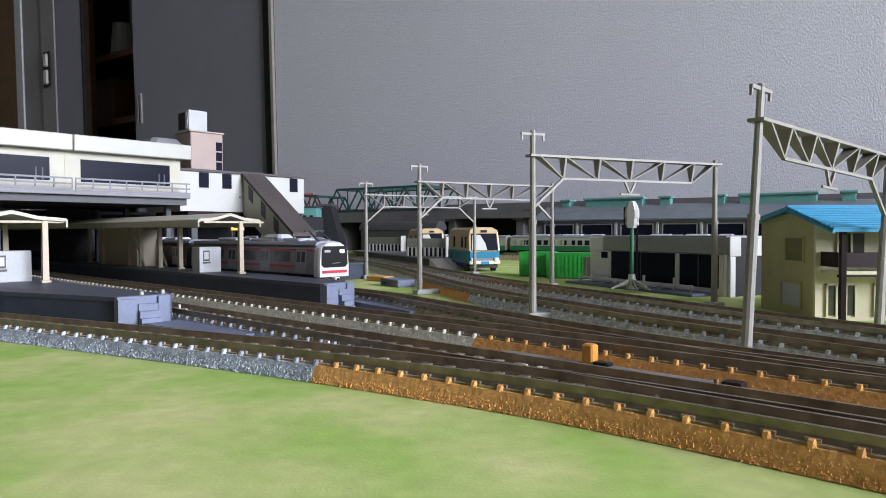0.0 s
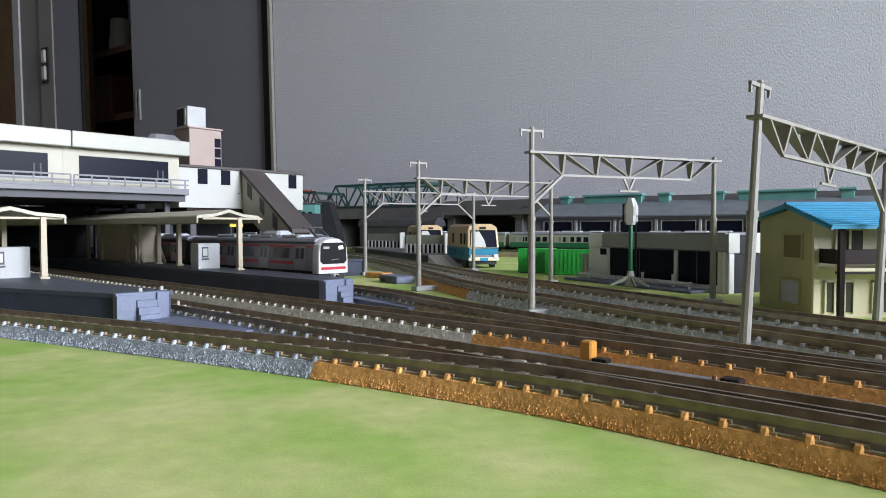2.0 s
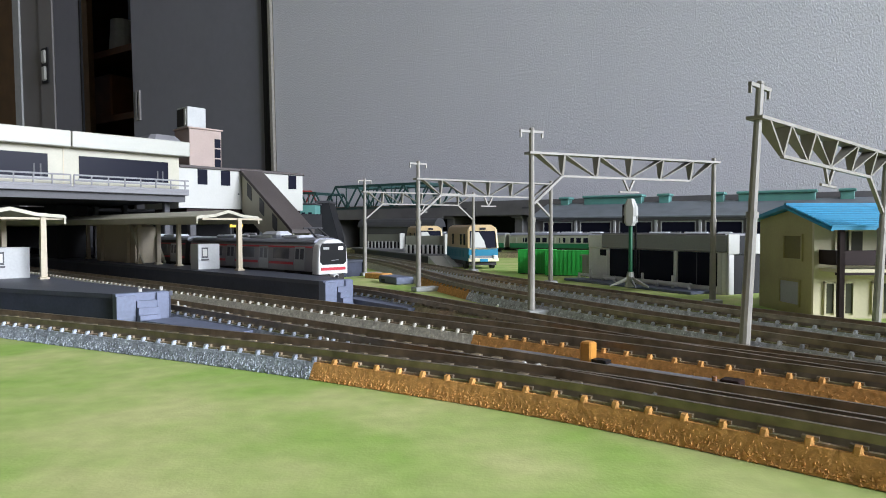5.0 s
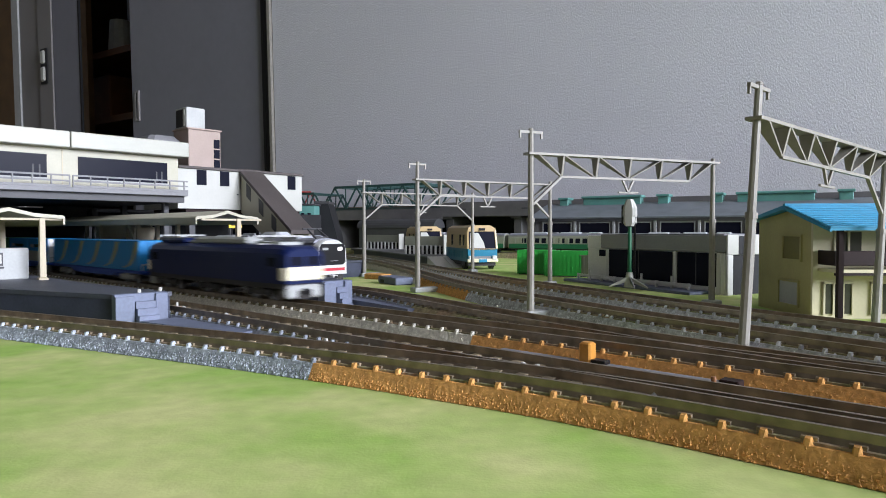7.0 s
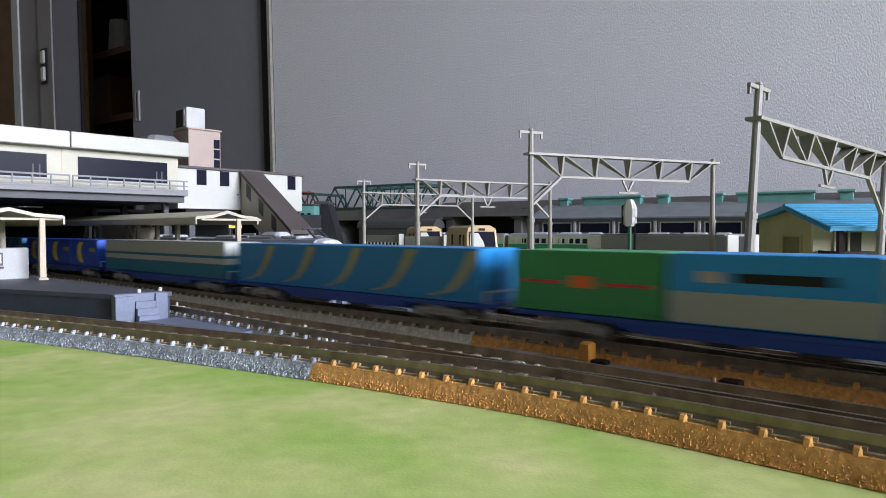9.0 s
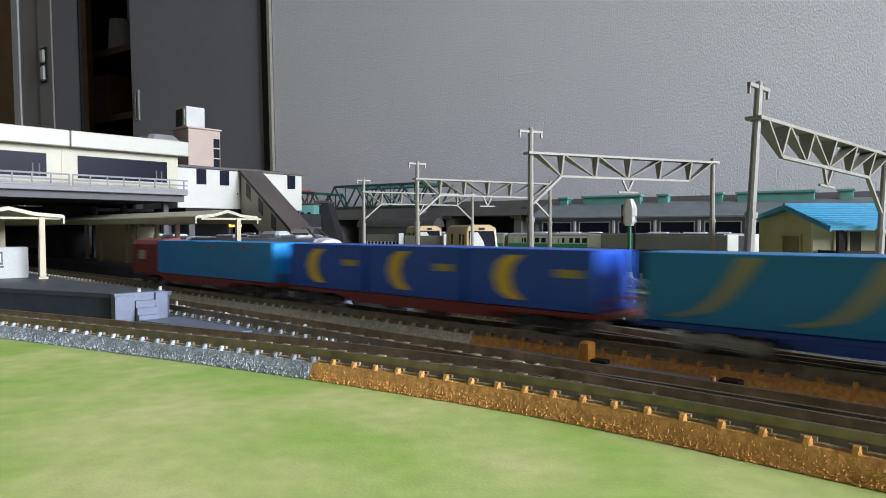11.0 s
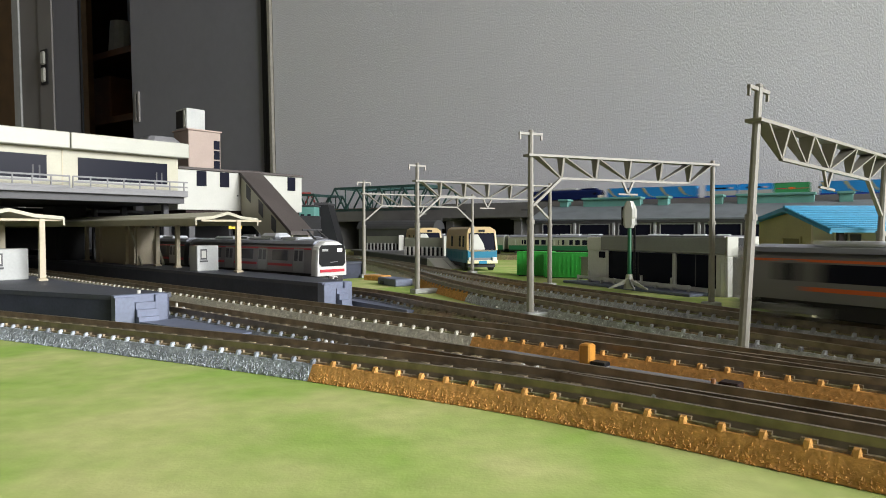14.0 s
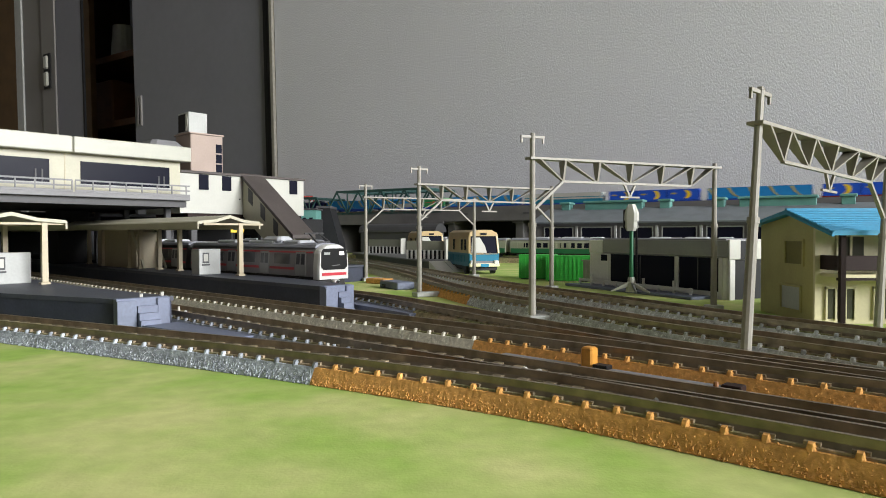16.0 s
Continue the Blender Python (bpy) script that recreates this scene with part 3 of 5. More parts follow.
def emu_car(name, label, length, band, cab, body_mat=None, face_style="orange", upper_band=True):
    """A passenger car along x, 0 at its middle, rails at z 0. cab: the end with a driver's face (-1, 1 or 0)."""
    car = thing(name, Matrix(), label, "train car", "train cars")
    L, w = length / 2, 18.8
    body_mat = body_mat or silver
    ends = [-L, L]
    if cab:
        ends[0 if cab < 0 else 1] -= cab * 5.0
    part("body", prism(B(), body_profile(w, 6.6, 21.6, 1.6), *ends), body_mat, car)
    part("roof", prism(B(), [(-8.2, 21.3), (8.2, 21.3), (7.0, 22.8), (3.5, 23.55), (0, 23.75), (-3.5, 23.55), (-7.0, 22.8)], ends[0] + 0.3, ends[1] - 0.3), roof_grey, car)
    part("underframe", box(box(B(), -L * 0.53, -L * 0.03, -8.0, 8.0, 1.6, 6.6, 0.4), L * 0.0, L * 0.53, -8.0, 8.0, 2.0, 6.6, 0.4), chassis, car)
    part("floor_frame", box(B(), ends[0] + 1, ends[1] - 1, -6.5, 6.5, 4.8, 6.7), chassis, car)
    for e in (-1, 1):
        bogie(car, e * L * 0.69, bogie_grey if name == "express_car" else chassis)
        tube(bm := B(), (e * L * 0.93, 0, 4.0), (e * (L + 3.1), 0, 4.0), 0.9)
        part("coupler", bm, black_mat, car)
    # doors and windows on both sides
    glazing = dark_glass if face_style == "orange" else grey_glass
    doors = [-0.70, 0.0, 0.70] if face_style == "orange" else [-0.76, -0.26, 0.26, 0.76]
    for s in (-1, 1):
        for dx in doors:
            cx = dx * L
            if cab and (cx * cab) > L - 16:
                cx -= cab * 9
            leaf = part("door", side_panel(w, cx - 4.4, cx + 4.4, s, 7.2, 19.0, 0.12), body_mat if face_style == "orange" else door_silver, car)
            for e in (-1, 1):
                part("door_window", side_panel(w, cx + e * 2.1 - 1.5, cx + e * 2.1 + 1.5, s, 12.6, 18.0, 0.2), glazing, leaf)
        edges = [ends[0] + 4] + [d * L for d in doors] + [ends[1] - 4]
        for i in range(len(edges) - 1):
            x0 = edges[i] + (9.5 if i else 4)
            x1 = edges[i + 1] - (9.5 if i < len(edges) - 2 else 4)
            if x1 - x0 > 4:
                part("window", side_panel(w, x0, x1, s, 12.6, 18.0, 0.18), glazing, car)
                part("waist_band", side_panel(w, x0 - 4, x1 + 4, s, 9.7, 11.0, 0.16), band, car)
            elif not (cab and (x0 + x1) * cab > 0):
                x0, x1 = (ends[0] + 1, doors[0] * L - 5) if i == 0 else (doors[-1] * L + 5, ends[1] - 1)
                part("waist_band", side_panel(w, x0, x1, s, 9.7, 11.0, 0.16), band, car)
        if upper_band:
            part("eave_band", side_panel(w, ends[0] + 1, ends[1] - 1, s, 18.5, 19.3, 0.1), band, car)
    # roof gear
    for cx, ln in ((-0.45 * L, 22), (0.12 * L, 24), (0.55 * L, 14)):
        part("aircon", box(B(), cx - ln / 2, cx + ln / 2, -5.4, 5.4, 22.6, 24.9, 0.8), aircon, car)
    part("roof_box", box(B(), -0.2 * L - 5, -0.2 * L + 5, -3, 3, 23.2, 24.8, 0.3), mid_grey, car)
    part("roof_box", box(B(), 0.36 * L - 3, 0.36 * L + 3, -2, 2, 23.2, 24.6, 0.3), mid_grey, car)
    if cab:
        train_face(car, cab, L, w, band, face_style)
    return car


def train_face(car, cab, L, w, band, style):
    """A driver's end: tapered shell, windscreen, lamps and skirt."""
    def ring(x, k, top):
        return [(x, y * k, z if z < 15 else 15 + (z - 15) * top) for y, z in body_profile(w, 5.4, 21.6, 1.6)]
    x0 = cab * (L - 5.0)
    bm = B()
    k1, k2 = ((0.99, 0.985), (0.955, 0.94)) if style == "orange" else ((1.0, 0.995), (0.965, 0.95))
    loft(bm, [ring(x0, 1.0, 1.0), ring(cab * (L - 1.6), *k1), ring(cab * (L - 0.2), *k2)])
    face = part("face", bm, face_white, car, "white driver's end")
    f0, f1 = sorted((cab * (L - 1.2), cab * (L + 0.12)))
    if style == "orange":
        bm = B()
        box(bm, f0, f1, -8.5, 8.5, 13.1, 18.7, 0.0)
        part("windscreen", bm, dark_glass, face)
        g0, g1 = sorted((cab * (L - 1.0), cab * (L + 0.16)))
        part("face_band", box(B(), g0, g1, -8.6, 8.6, 10.7, 11.9), band, face)
        part("destination_sign", box(B(), g0, g1, -3, 3, 18.9, 19.9), black_mat, face)
        for s in (-1, 1):
            part("headlamp", box(B(), g0, g1 + 0.05, *sorted((s * 5.6, s * 8.0)), 8.7, 10.0, 0.0), light_grey, face)
        side = 0.6
    else:
        bm = B()
        outline = [(-8.2, 11.6), (-6.6, 10.2), (6.6, 10.2), (8.2, 11.6), (8.0, 19.2), (6.8, 20.9), (-6.8, 20.9), (-8.0, 19.2)]
        loft(bm, [[(f0, y, z) for y, z in outline], [(f1, y, z) for y, z in outline]])
        part("windscreen", bm, black_mat, face, "large black windscreen panel")
        g0, g1 = sorted((cab * (L - 1.0), cab * (L + 0.2)))
        part("face_band", box(B(), g0, g1, -7.6, 7.6, 7.3, 8.7), band, face)
        part("destination_sign", box(B(), g0, g1, 3.2, 6.0, 17.5, 19.2), lamp_white, face, "lit white destination sign")
        part("number_sign", box(B(), g0, g1, -6.4, -2.8, 17.8, 19.0), light_grey, face)
        bm = B()
        bar(bm, (cab * (L + 0.3), -1.5, 12.2), (cab * (L + 0.3), 3.2, 12.5), 0.25, 0.35)
        part("wiper", bm, mid_grey, face)
    part("skirt", box(B(), *sorted((cab * (L - 4.5), cab * (L - 0.6))), -7.6, 7.6, 1.6, 5.4, 0.5), mid_grey if style == "orange" else chassis, car)
    part("coupler_box", box(B(), *sorted((cab * (L - 2), cab * (L + 2.4))), -1.6, 1.6, 2.6 if style == "orange" else 0.2, 5.2, 0.3), bogie_grey if style == "orange" else face_white, car)


def locomotive():
    loco = thing("locomotive", Matrix(), "dark blue electric locomotive with a cream front panel", "locomotive")
    L, w = 60.0, 18.6
    prof = [(-9.3, 7.2), (9.3, 7.2), (9.3, 18.8), (8.2, 20.6), (5.5, 22.0), (-5.5, 22.0), (-8.2, 20.6), (-9.3, 18.8)]
    bm = B()
    loft(bm, [[(x, y * k, z if z < 14 else 14 + (z - 14) * t) for y, z in prof] for x, k, t in ((-L, 0.92, 0.80), (-L + 2.0, 0.98, 0.93), (-L + 6, 1, 1), (L - 6, 1, 1), (L - 2.0, 0.98, 0.93), (L, 0.92, 0.80))])
    part("body", bm, loco_blue, loco)
    part("frame", box(B(), -L + 1, L - 1, -8.6, 8.6, 5.0, 7.4, 0.4), chassis, loco)
    part("roof_gear", box(box(B(), -20, 26, -5.0, 5.0, 21.6, 25.0, 1.0), -26, -20, -4, 4, 21.6, 23.2, 0.6), light_grey, loco, "pale grey roof cover")
    part("roof_hatch", box(B(), -52, -27, -6, 6, 21.6, 24.2, 0.8), loco_blue, loco)
    for cx in (-40, 42):
        bm = B()
        for s in (-1, 1):
            bar(bm, (cx - 8, s * 4.5, 22.8), (cx + 8, s * 4.5, 22.8), 0.7, 0.7)
        for e in (-8, 8):
            bar(bm, (cx + e, -5, 22.6), (cx + e, 5, 22.6), 1.2, 1.2)
        pan = part("pantograph", bm, light_grey, loco, "folded grey pantograph")
        for s in (-1, 1):
            part("arm", bar(B(), (cx - 7, s * 4.5, 23.0), (cx + 6, s * 5.5, 25.4), 0.6, 0.6), light_grey, pan)
            part("arm", bar(B(), (cx + 7, s * 4.5, 23.0), (cx - 6, s * 5.5, 25.0), 0.6, 0.6), light_grey, pan)
        for e in (-6, 6):
            part("contact_strip", bar(B(), (cx + e, -7.5, 25.5), (cx + e, 7.5, 25.5), 1.0, 0.6), light_grey, pan)
    for cab in (-1, 1):
        f0, f1 = sorted((cab * (L - 1.5), cab * (L + 0.35)))
        panel = part("front_panel", box(B(), f0, f1, -8.4, 8.4, 8.4, 13.6, 0.3), loco_cream, loco, "cream front panel")
        for s in (-1, 1):
            part("corner_panel", box(B(), *sorted((cab * (L - 5.5), cab * (L - 1.0))), *sorted((s * 8.2, s * 9.2)), 8.4, 13.4, 0.2), loco_cream, panel)
            part("front_window", box(B(), *sorted((cab * (L - 2.6), cab * (L + 0.02))), *sorted((s * 0.8, s * 7.0)), 14.2, 17.6), dark_glass, loco)
            part("headlamp", box(B(), *sorted((cab * (L - 3.0), cab * (L - 0.6))), *sorted((s * 0.6, s * 2.6)), 18.6, 19.6), orange, loco, "orange-red train mark above the windows")
        part("snow_plough", box(B(), *sorted((cab * (L - 4), cab * (L - 0.2))), -8.2, 8.2, 1.4, 6.6, 0.8), light_grey, loco, "grey buffer beam and skirt")
        part("skirt_opening", box(B(), *sorted((cab * (L - 2), cab * (L + 0.1))), -3.2, 3.2, 1.2, 4.4), chassis, loco)
        part("coupler", box(B(), *sorted((cab * (L - 2), cab * (L + 2.8))), -1.2, 1.2, 3.0, 5.2, 0.3), black_mat, loco)
        for s in (-1, 1):
            part("cab_window", box(B(), *sorted((cab * (L - 12), cab * (L - 6.5))), *sorted((s * 8.9, s * 9.42)), 13.8, 17.2), dark_glass, loco)
    for k in range(6):
        for s in (-1, 1):
            part("side_louvre", box(B(), -36 + k * 13, -27 + k * 13, *sorted((s * 8.9, s * 9.45)), 13.6, 17.0), loco_blue, loco)
    for x in (-40, 0, 40):
        bogie(loco, x, chassis)
    return loco


def flat_wagon(mat, label, cabin=False):
    wagon = thing("flat_wagon", Matrix(), label, "freight wagon", "freight wagons")
    L = 66.0
    bm = B()
    box(bm, -L, L, -8.8, 8.8, 5.4, 7.0, 0.3)
    loft(bm, [[(x, y, z) for y, z in ((-1.8, zz), (1.8, zz), (1.8, 5.4), (-1.8, 5.4))] for x, zz in ((-58, 4.6), (-34, 2.4), (34, 2.4), (58, 4.6))])
    for s in (-1, 1):
        loft(bm, [[(x, s * 8.2 + o, z) for o, z in ((-0.5, zz), (0.5, zz), (0.5, 5.6), (-0.5, 5.6))] for x, zz in ((-34, 5.0), (-27, 3.4), (27, 3.4), (34, 5.0))])
    part("deck", bm, mat, wagon)
    for e in (-1, 1):
        bogie(wagon, e * 47, bogie_grey if mat == wagon_blue else chassis)
        tube(bm := B(), (e * 62, 0, 4.2), (e * 69.9, 0, 4.2), 0.9)
        part("coupler", bm, black_mat, wagon)
        bm = B()
        for s in (-1, 1):
            bar(bm, (e * 65.4, s * 8.0, 6.8), (e * 65.4, s * 8.0, 10.2), 0.5, 0.5)
        bar(bm, (e * 65.4, -8, 10.2), (e * 65.4, 8, 10.2), 0.5, 0.5)
        part("end_rail", bm, white_mat if mat == wagon_blue else mat, wagon)
    if cabin:
        part("brake_box", box(box(B(), -24, -14, -8.4, -6.6, 2.2, 5.0, 0.3), 8, 16, -8.4, -6.6, 2.2, 5.0, 0.3), mid_grey, wagon)
        bm = B()
        prism(bm, [(-8.8, 7.0), (8.8, 7.0), (8.8, 20.5), (7, 22.6), (0, 23.6), (-7, 22.6), (-8.8, 20.5)], -66, -37)
        van = part("cabin", bm, wagon_red, wagon, "dark red guard's cabin")
        part("cabin_window", box(B(), -58, -51, -8.95, -8.5, 13, 17.5), light_grey, van)
        part("end_window", box(B(), -66.2, -65.7, 2, 6, 12.5, 17.5), light_grey, van)
        part("cabin_step", box(B(), -66.2, -56, -8.7, -7.4, 1.8, 2.6), light_grey, van)
        for s in (-1, 1):
            part("tail_lamp", box(B(), -66.6, -65.9, *sorted((s * 5.6, s * 7.6)), 9.8, 11.4), lamp_red, van, "lit red tail lamp")
    else:
        part("brake_box", box(box(B(), -14, -5, -8.4, -6.6, 2.4, 5.0, 0.3), 4, 15, -8.4, -6.6, 2.2, 5.0, 0.3), chassis, wagon)
    return wagon


def container(x0, x1, mat, style, label):
    """A freight container with ribbed sides, end doors and its markings."""
    can = thing("container", Matrix(), label, "container", "freight containers")
    w, z0, z1 = 8.9, 7.05, 22.6
    part("shell", box(B(), x0, x1, -w, w, z0, z1, 0.35), mat, can)
    bm = B()
    for s in (-1, 1):
        for x in (x0 + 0.5, x1 - 0.5):
            box(bm, x - 0.5, x + 0.5, s * w - 0.25, s * w + 0.25, z0, z1 - 0.2)
        bar(bm, (x0, s * w, z1 - 0.5), (x1, s * w, z1 - 0.5), 0.5, 0.8)
        bar(bm, (x0, s * w, z0 + 0.6), (x1, s * w, z0 + 0.6), 0.5, 0.9)
    part("corner_frame", bm, mat, can)
    for e, x in ((-1, x0), (1, x1)):
        for y in (-4, -1.2, 1.2, 4):
            part("door_bar", bar(B(), (x + e * 0.3, y, z0 + 1), (x + e * 0.3, y, z1 - 1), 0.35, 0.35), mat, can)
    ln = x1 - x0

    def mark(mat2, outline, depth=0.14):
        bm = B()
        for s in (-1, 1):
            loft(bm, [[(x, s * (w - 0.2), z) for x, z in outline], [(x, s * (w + depth + 0.12), z) for x, z in outline]])
        return part("marking", bm, mat2, can)

    if style == "swirl":
        count = 5
        for i in range(count):
            cx = x0 + ln * (i + 0.55) / count
            lo = [(cx - 9 + 17 * t ** 0.6, z0 + 1.2 + 13.6 * t ** 1.5) for t in (0, 0.25, 0.5, 0.75, 1)]
            mark(swirl, lo + [(x + 2.2 + 1.2 * k / 4, z) for k, (x, z) in reversed(list(enumerate(lo)))][:])
    elif style == "stripes":
        mark(white_mat, [(x0 + 0.2, 16.8), (x1 - 0.2, 16.8), (x1 - 0.2, 22.4), (x0 + 0.2, 22.4)])
        mark(white_mat, [(x0 + 0.2, 13.2), (x1 - 0.2, 13.2), (x1 - 0.2, 15.6), (x0 + 0.2, 15.6)])
        bm = B()
        for x in (x0 - 0.3, x1 - 0.2):
            box(bm, x, x + 0.5, -w, w, 16.8, 22.4)
            box(bm, x, x + 0.5, -w, w, 13.2, 15.6)
        part("end_stripe", bm, white_mat, can)
        part("roof_sheet", box(B(), x0 + 0.2, x1 - 0.2, -w + 0.2, w - 0.2, z1 - 0.1, z1 + 0.15), white_mat, can)
    elif style == "green":
        mark(red_band, [(x0 + 3, 14.2), (x0 + ln * 0.36, 14.2), (x0 + ln * 0.36, 15.0), (x0 + 3, 15.0)])
        mark(red_band, [(x0 + ln * 0.62, 14.2), (x1 - 3, 14.2), (x1 - 3, 15.0), (x0 + ln * 0.62, 15.0)])
        mark(orange, [(x0 + ln * 0.42, 13.4), (x0 + ln * 0.56, 13.4), (x0 + ln * 0.56, 16.4), (x0 + ln * 0.42, 16.4)])
    elif style == "greyband":
        mark(box_grey, [(x0 + 0.3, z0 + 0.3), (x1 - 0.3, z0 + 0.3), (x1 - 0.3, 14.2), (x0 + 0.3, 14.2)])
        bm = B()
        for x in (x0 - 0.3, x1 - 0.25):
            box(bm, x, x + 0.55, -w + 0.2, w - 0.2, z0 + 0.3, z1 - 0.3)
        part("end_sheet", bm, office_wall, can, "pale grey container end")
        mark(black_mat, [(x0 + ln * 0.34, 16.6), (x0 + ln * 0.78, 16.6), (x0 + ln * 0.78, 18.6), (x0 + ln * 0.34, 18.6)])
        mark(pink_tint, [(x0 + ln * 0.16, 16.4), (x0 + ln * 0.28, 16.4), (x0 + ln * 0.28, 18.8), (x0 + ln * 0.16, 18.8)])
    elif style == "crescent":
        mark(swirl, [(x0 + ln * 0.72, 15.5), (x0 + ln * 0.9, 15.5), (x0 + ln * 0.9, 17.6), (x0 + ln * 0.72, 17.6)])
        cx = x0 + ln * 0.24
        mark(yellow, [(cx, 15), (cx + 1.5, 19.0), (cx + 5, 21), (cx + 10, 21), (cx + 6.5, 18.2), (cx + 5.5, 15), (cx + 6.5, 11.8), (cx + 10, 9), (cx + 5, 9), (cx + 1.5, 11)])
    elif style == "plain":
        for f in (0.2, 0.5, 0.8):
            mark(red_band, [(x0 + ln * f - 3, 20.2), (x0 + ln * f + 3, 20.2), (x0 + ln * f + 3, 20.7), (x0 + ln * f - 3, 20.7)])
    return can


def times(t0, t1, step=0.1):
    """Even times over the clip's busy stretch, with the clip's start and end."""
    n = round((t1 - t0) / step)
    mid = [round(t0 + i * step, 3) for i in range(n + 1)]
    return sorted({0.0, 16.0, *mid})


def table(rows):
    ts, vs = zip(*rows)
    return lambda t: float(np.interp(t, ts, vs))


def fly(things, line, head, offset, half, when):
    rows = running(line, [(t, head(t) + offset) for t in when], half)
    for ob in things:
        walk(ob, rows)


express, goods, local = [], [], []


def build_trains():
    for i in range(4):
        cab = -1 if i == 0 else (1 if i == 3 else 0)
        local.append(emu_car("commuter_car", "silver commuter train car with an orange band", 134, orange, cab))
    for i in range(4):
        cab = 1 if i == 0 else (-1 if i == 3 else 0)
        express.append(emu_car("express_car", "silver train car with orange bands and a white front", 134, orange, cab, express_side))
    goods.append(([locomotive()], -60.0, 40.0))
    swirls = (-64, 64, box_blue, "swirl", "long blue container with ochre swirls")
    moons = [(a, a + 42, box_navy, "crescent", "blue container with a yellow crescent") for a in (-64, -21, 22)]
    loads = [(wagon_blue, [swirls]),
             (wagon_blue, [(-64, -22, box_green, "green", "green container with a thin red line"), (-21, 21, box_sky, "greyband", "blue container with a grey lower half"), (22, 64, box_sky, "greyband", "blue container with a grey lower half")]),
             (wagon_blue, [swirls]),
             (wagon_blue, [(-64, 64, box_teal, "stripes", "long teal container with white upper bands")]),
             (wagon_blue, moons),
             (wagon_blue, [swirls]),
             (wagon_red, moons),
             (wagon_red, [(-35.5, 64, box_sky, "plain", "long bright blue container with small marks")])]
    for i, (mat, cans) in enumerate(loads):
        last = i == len(loads) - 1
        w = flat_wagon(mat, "dark red flat wagon with a guard's cabin" if last else ("dark red flat container wagon" if mat == wagon_red else "blue flat container wagon with grey bogies"), last)
        goods.append(([w] + [container(*c) for c in cans], -124.0 - 70 - 140 * i, 47.0))


def motions():
    # commuter train: off the viaduct, through the station, away to the far left
    head = table([(0.0, S2 + 1110), (2.4, S2 + 14), (2.5, S2 - 35), (2.6, S2 - 85), (2.7, S2 - 136), (2.8, S2 - 197), (2.9, S2 - 247), (3.0, S2 - 295), (3.2, S2 - 391), (3.5, S2 - 520), (3.8, S2 - 650), (4.0, S2 - 736), (4.1, S2 - 780), (4.2, S2 - 820), (5.5, S2 - 1400), (6.6, S2 - 1480), (16.0, S2 - 1480)])
    when = times(0.0, 6.6)
    for i, car in enumerate(local):
        fly([car], line_two, head, 67 + 140 * i, 46.0, when)
    # goods train: out of the station, round the far curve, back over the viaduct
    def over(k):
        return float(line_three.s[np.argmin((line_three.p[:, 0] - via(k, 18.5)[0]) ** 2 + (line_three.p[:, 1] - via(k, 18.5)[1]) ** 2)])
    head_b = table([(0.0, S3 - 700), (4.6, S3 - 700), (5.4, S3 - 620), (6.0, S3 - 520), (6.5, S3 - 374), (6.8, S3 - 276), (7.0, S3 - 211), (7.2, S3 - 141), (7.4, S3 - 79), (7.5, S3 - 51), (7.6, S3 - 30), (7.8, S3 + 12),
                    (8.0, S3 + 53), (8.2, S3 + 86), (8.4, S3 + 130), (8.5, S3 + 152), (8.6, S3 + 181), (8.8, S3 + 237), (9.0, S3 + 294), (9.2, S3 + 350), (11.3, S3 + 981), (11.5, S3 + 1046), (11.7, S3 + 1105), (11.9, S3 + 1160), (12.0, S3 + 1189),
                    (12.6, over(437)), (12.8, over(368)), (13.0, over(310)), (13.4, over(192)), (14.0, over(5)), (14.5, over(-130)), (16.0, over(-553))])
    when = times(4.6, 16.0)
    for things, offset, half in goods:
        fly(things, line_three, head_b, offset, half, when)
    # express: along the far running track, then to a stand beyond the house
    z = line_six.near(-90, 740)
    head_c = table([(0.0, z - 300), (9.8, z - 300), (10.6, z - 200), (11.2, z - 53), (12.0, z + 266), (12.2, z + 352), (12.5, z + 474), (12.8, z + 602), (13.0, z + 687), (13.5, z + 895), (13.8, z + 1003), (14.0, z + 1103), (14.2, z + 1183), (14.8, z + 1340), (15.4, z + 1420), (16.0, z + 1440)])
    when = times(9.6, 15.6)
    for i, car in enumerate(express):
        fly([car], line_six, head_c, -67 - 140 * i, 46.0, when)


# ---- station ----
STATION = pose(0, 0, 0, 0, 0, -42.5)   # x along the station tracks, y across them


def steps(bm, x, y0, y1, z1, count, depth, sign=1):
    for i in range(count):
        z = z1 * (count - i) / (count + 0.3)
        box(bm, *sorted((x + sign * i * depth, x + sign * (i + 1) * depth)), y0, y1, 0, z)
    return bm


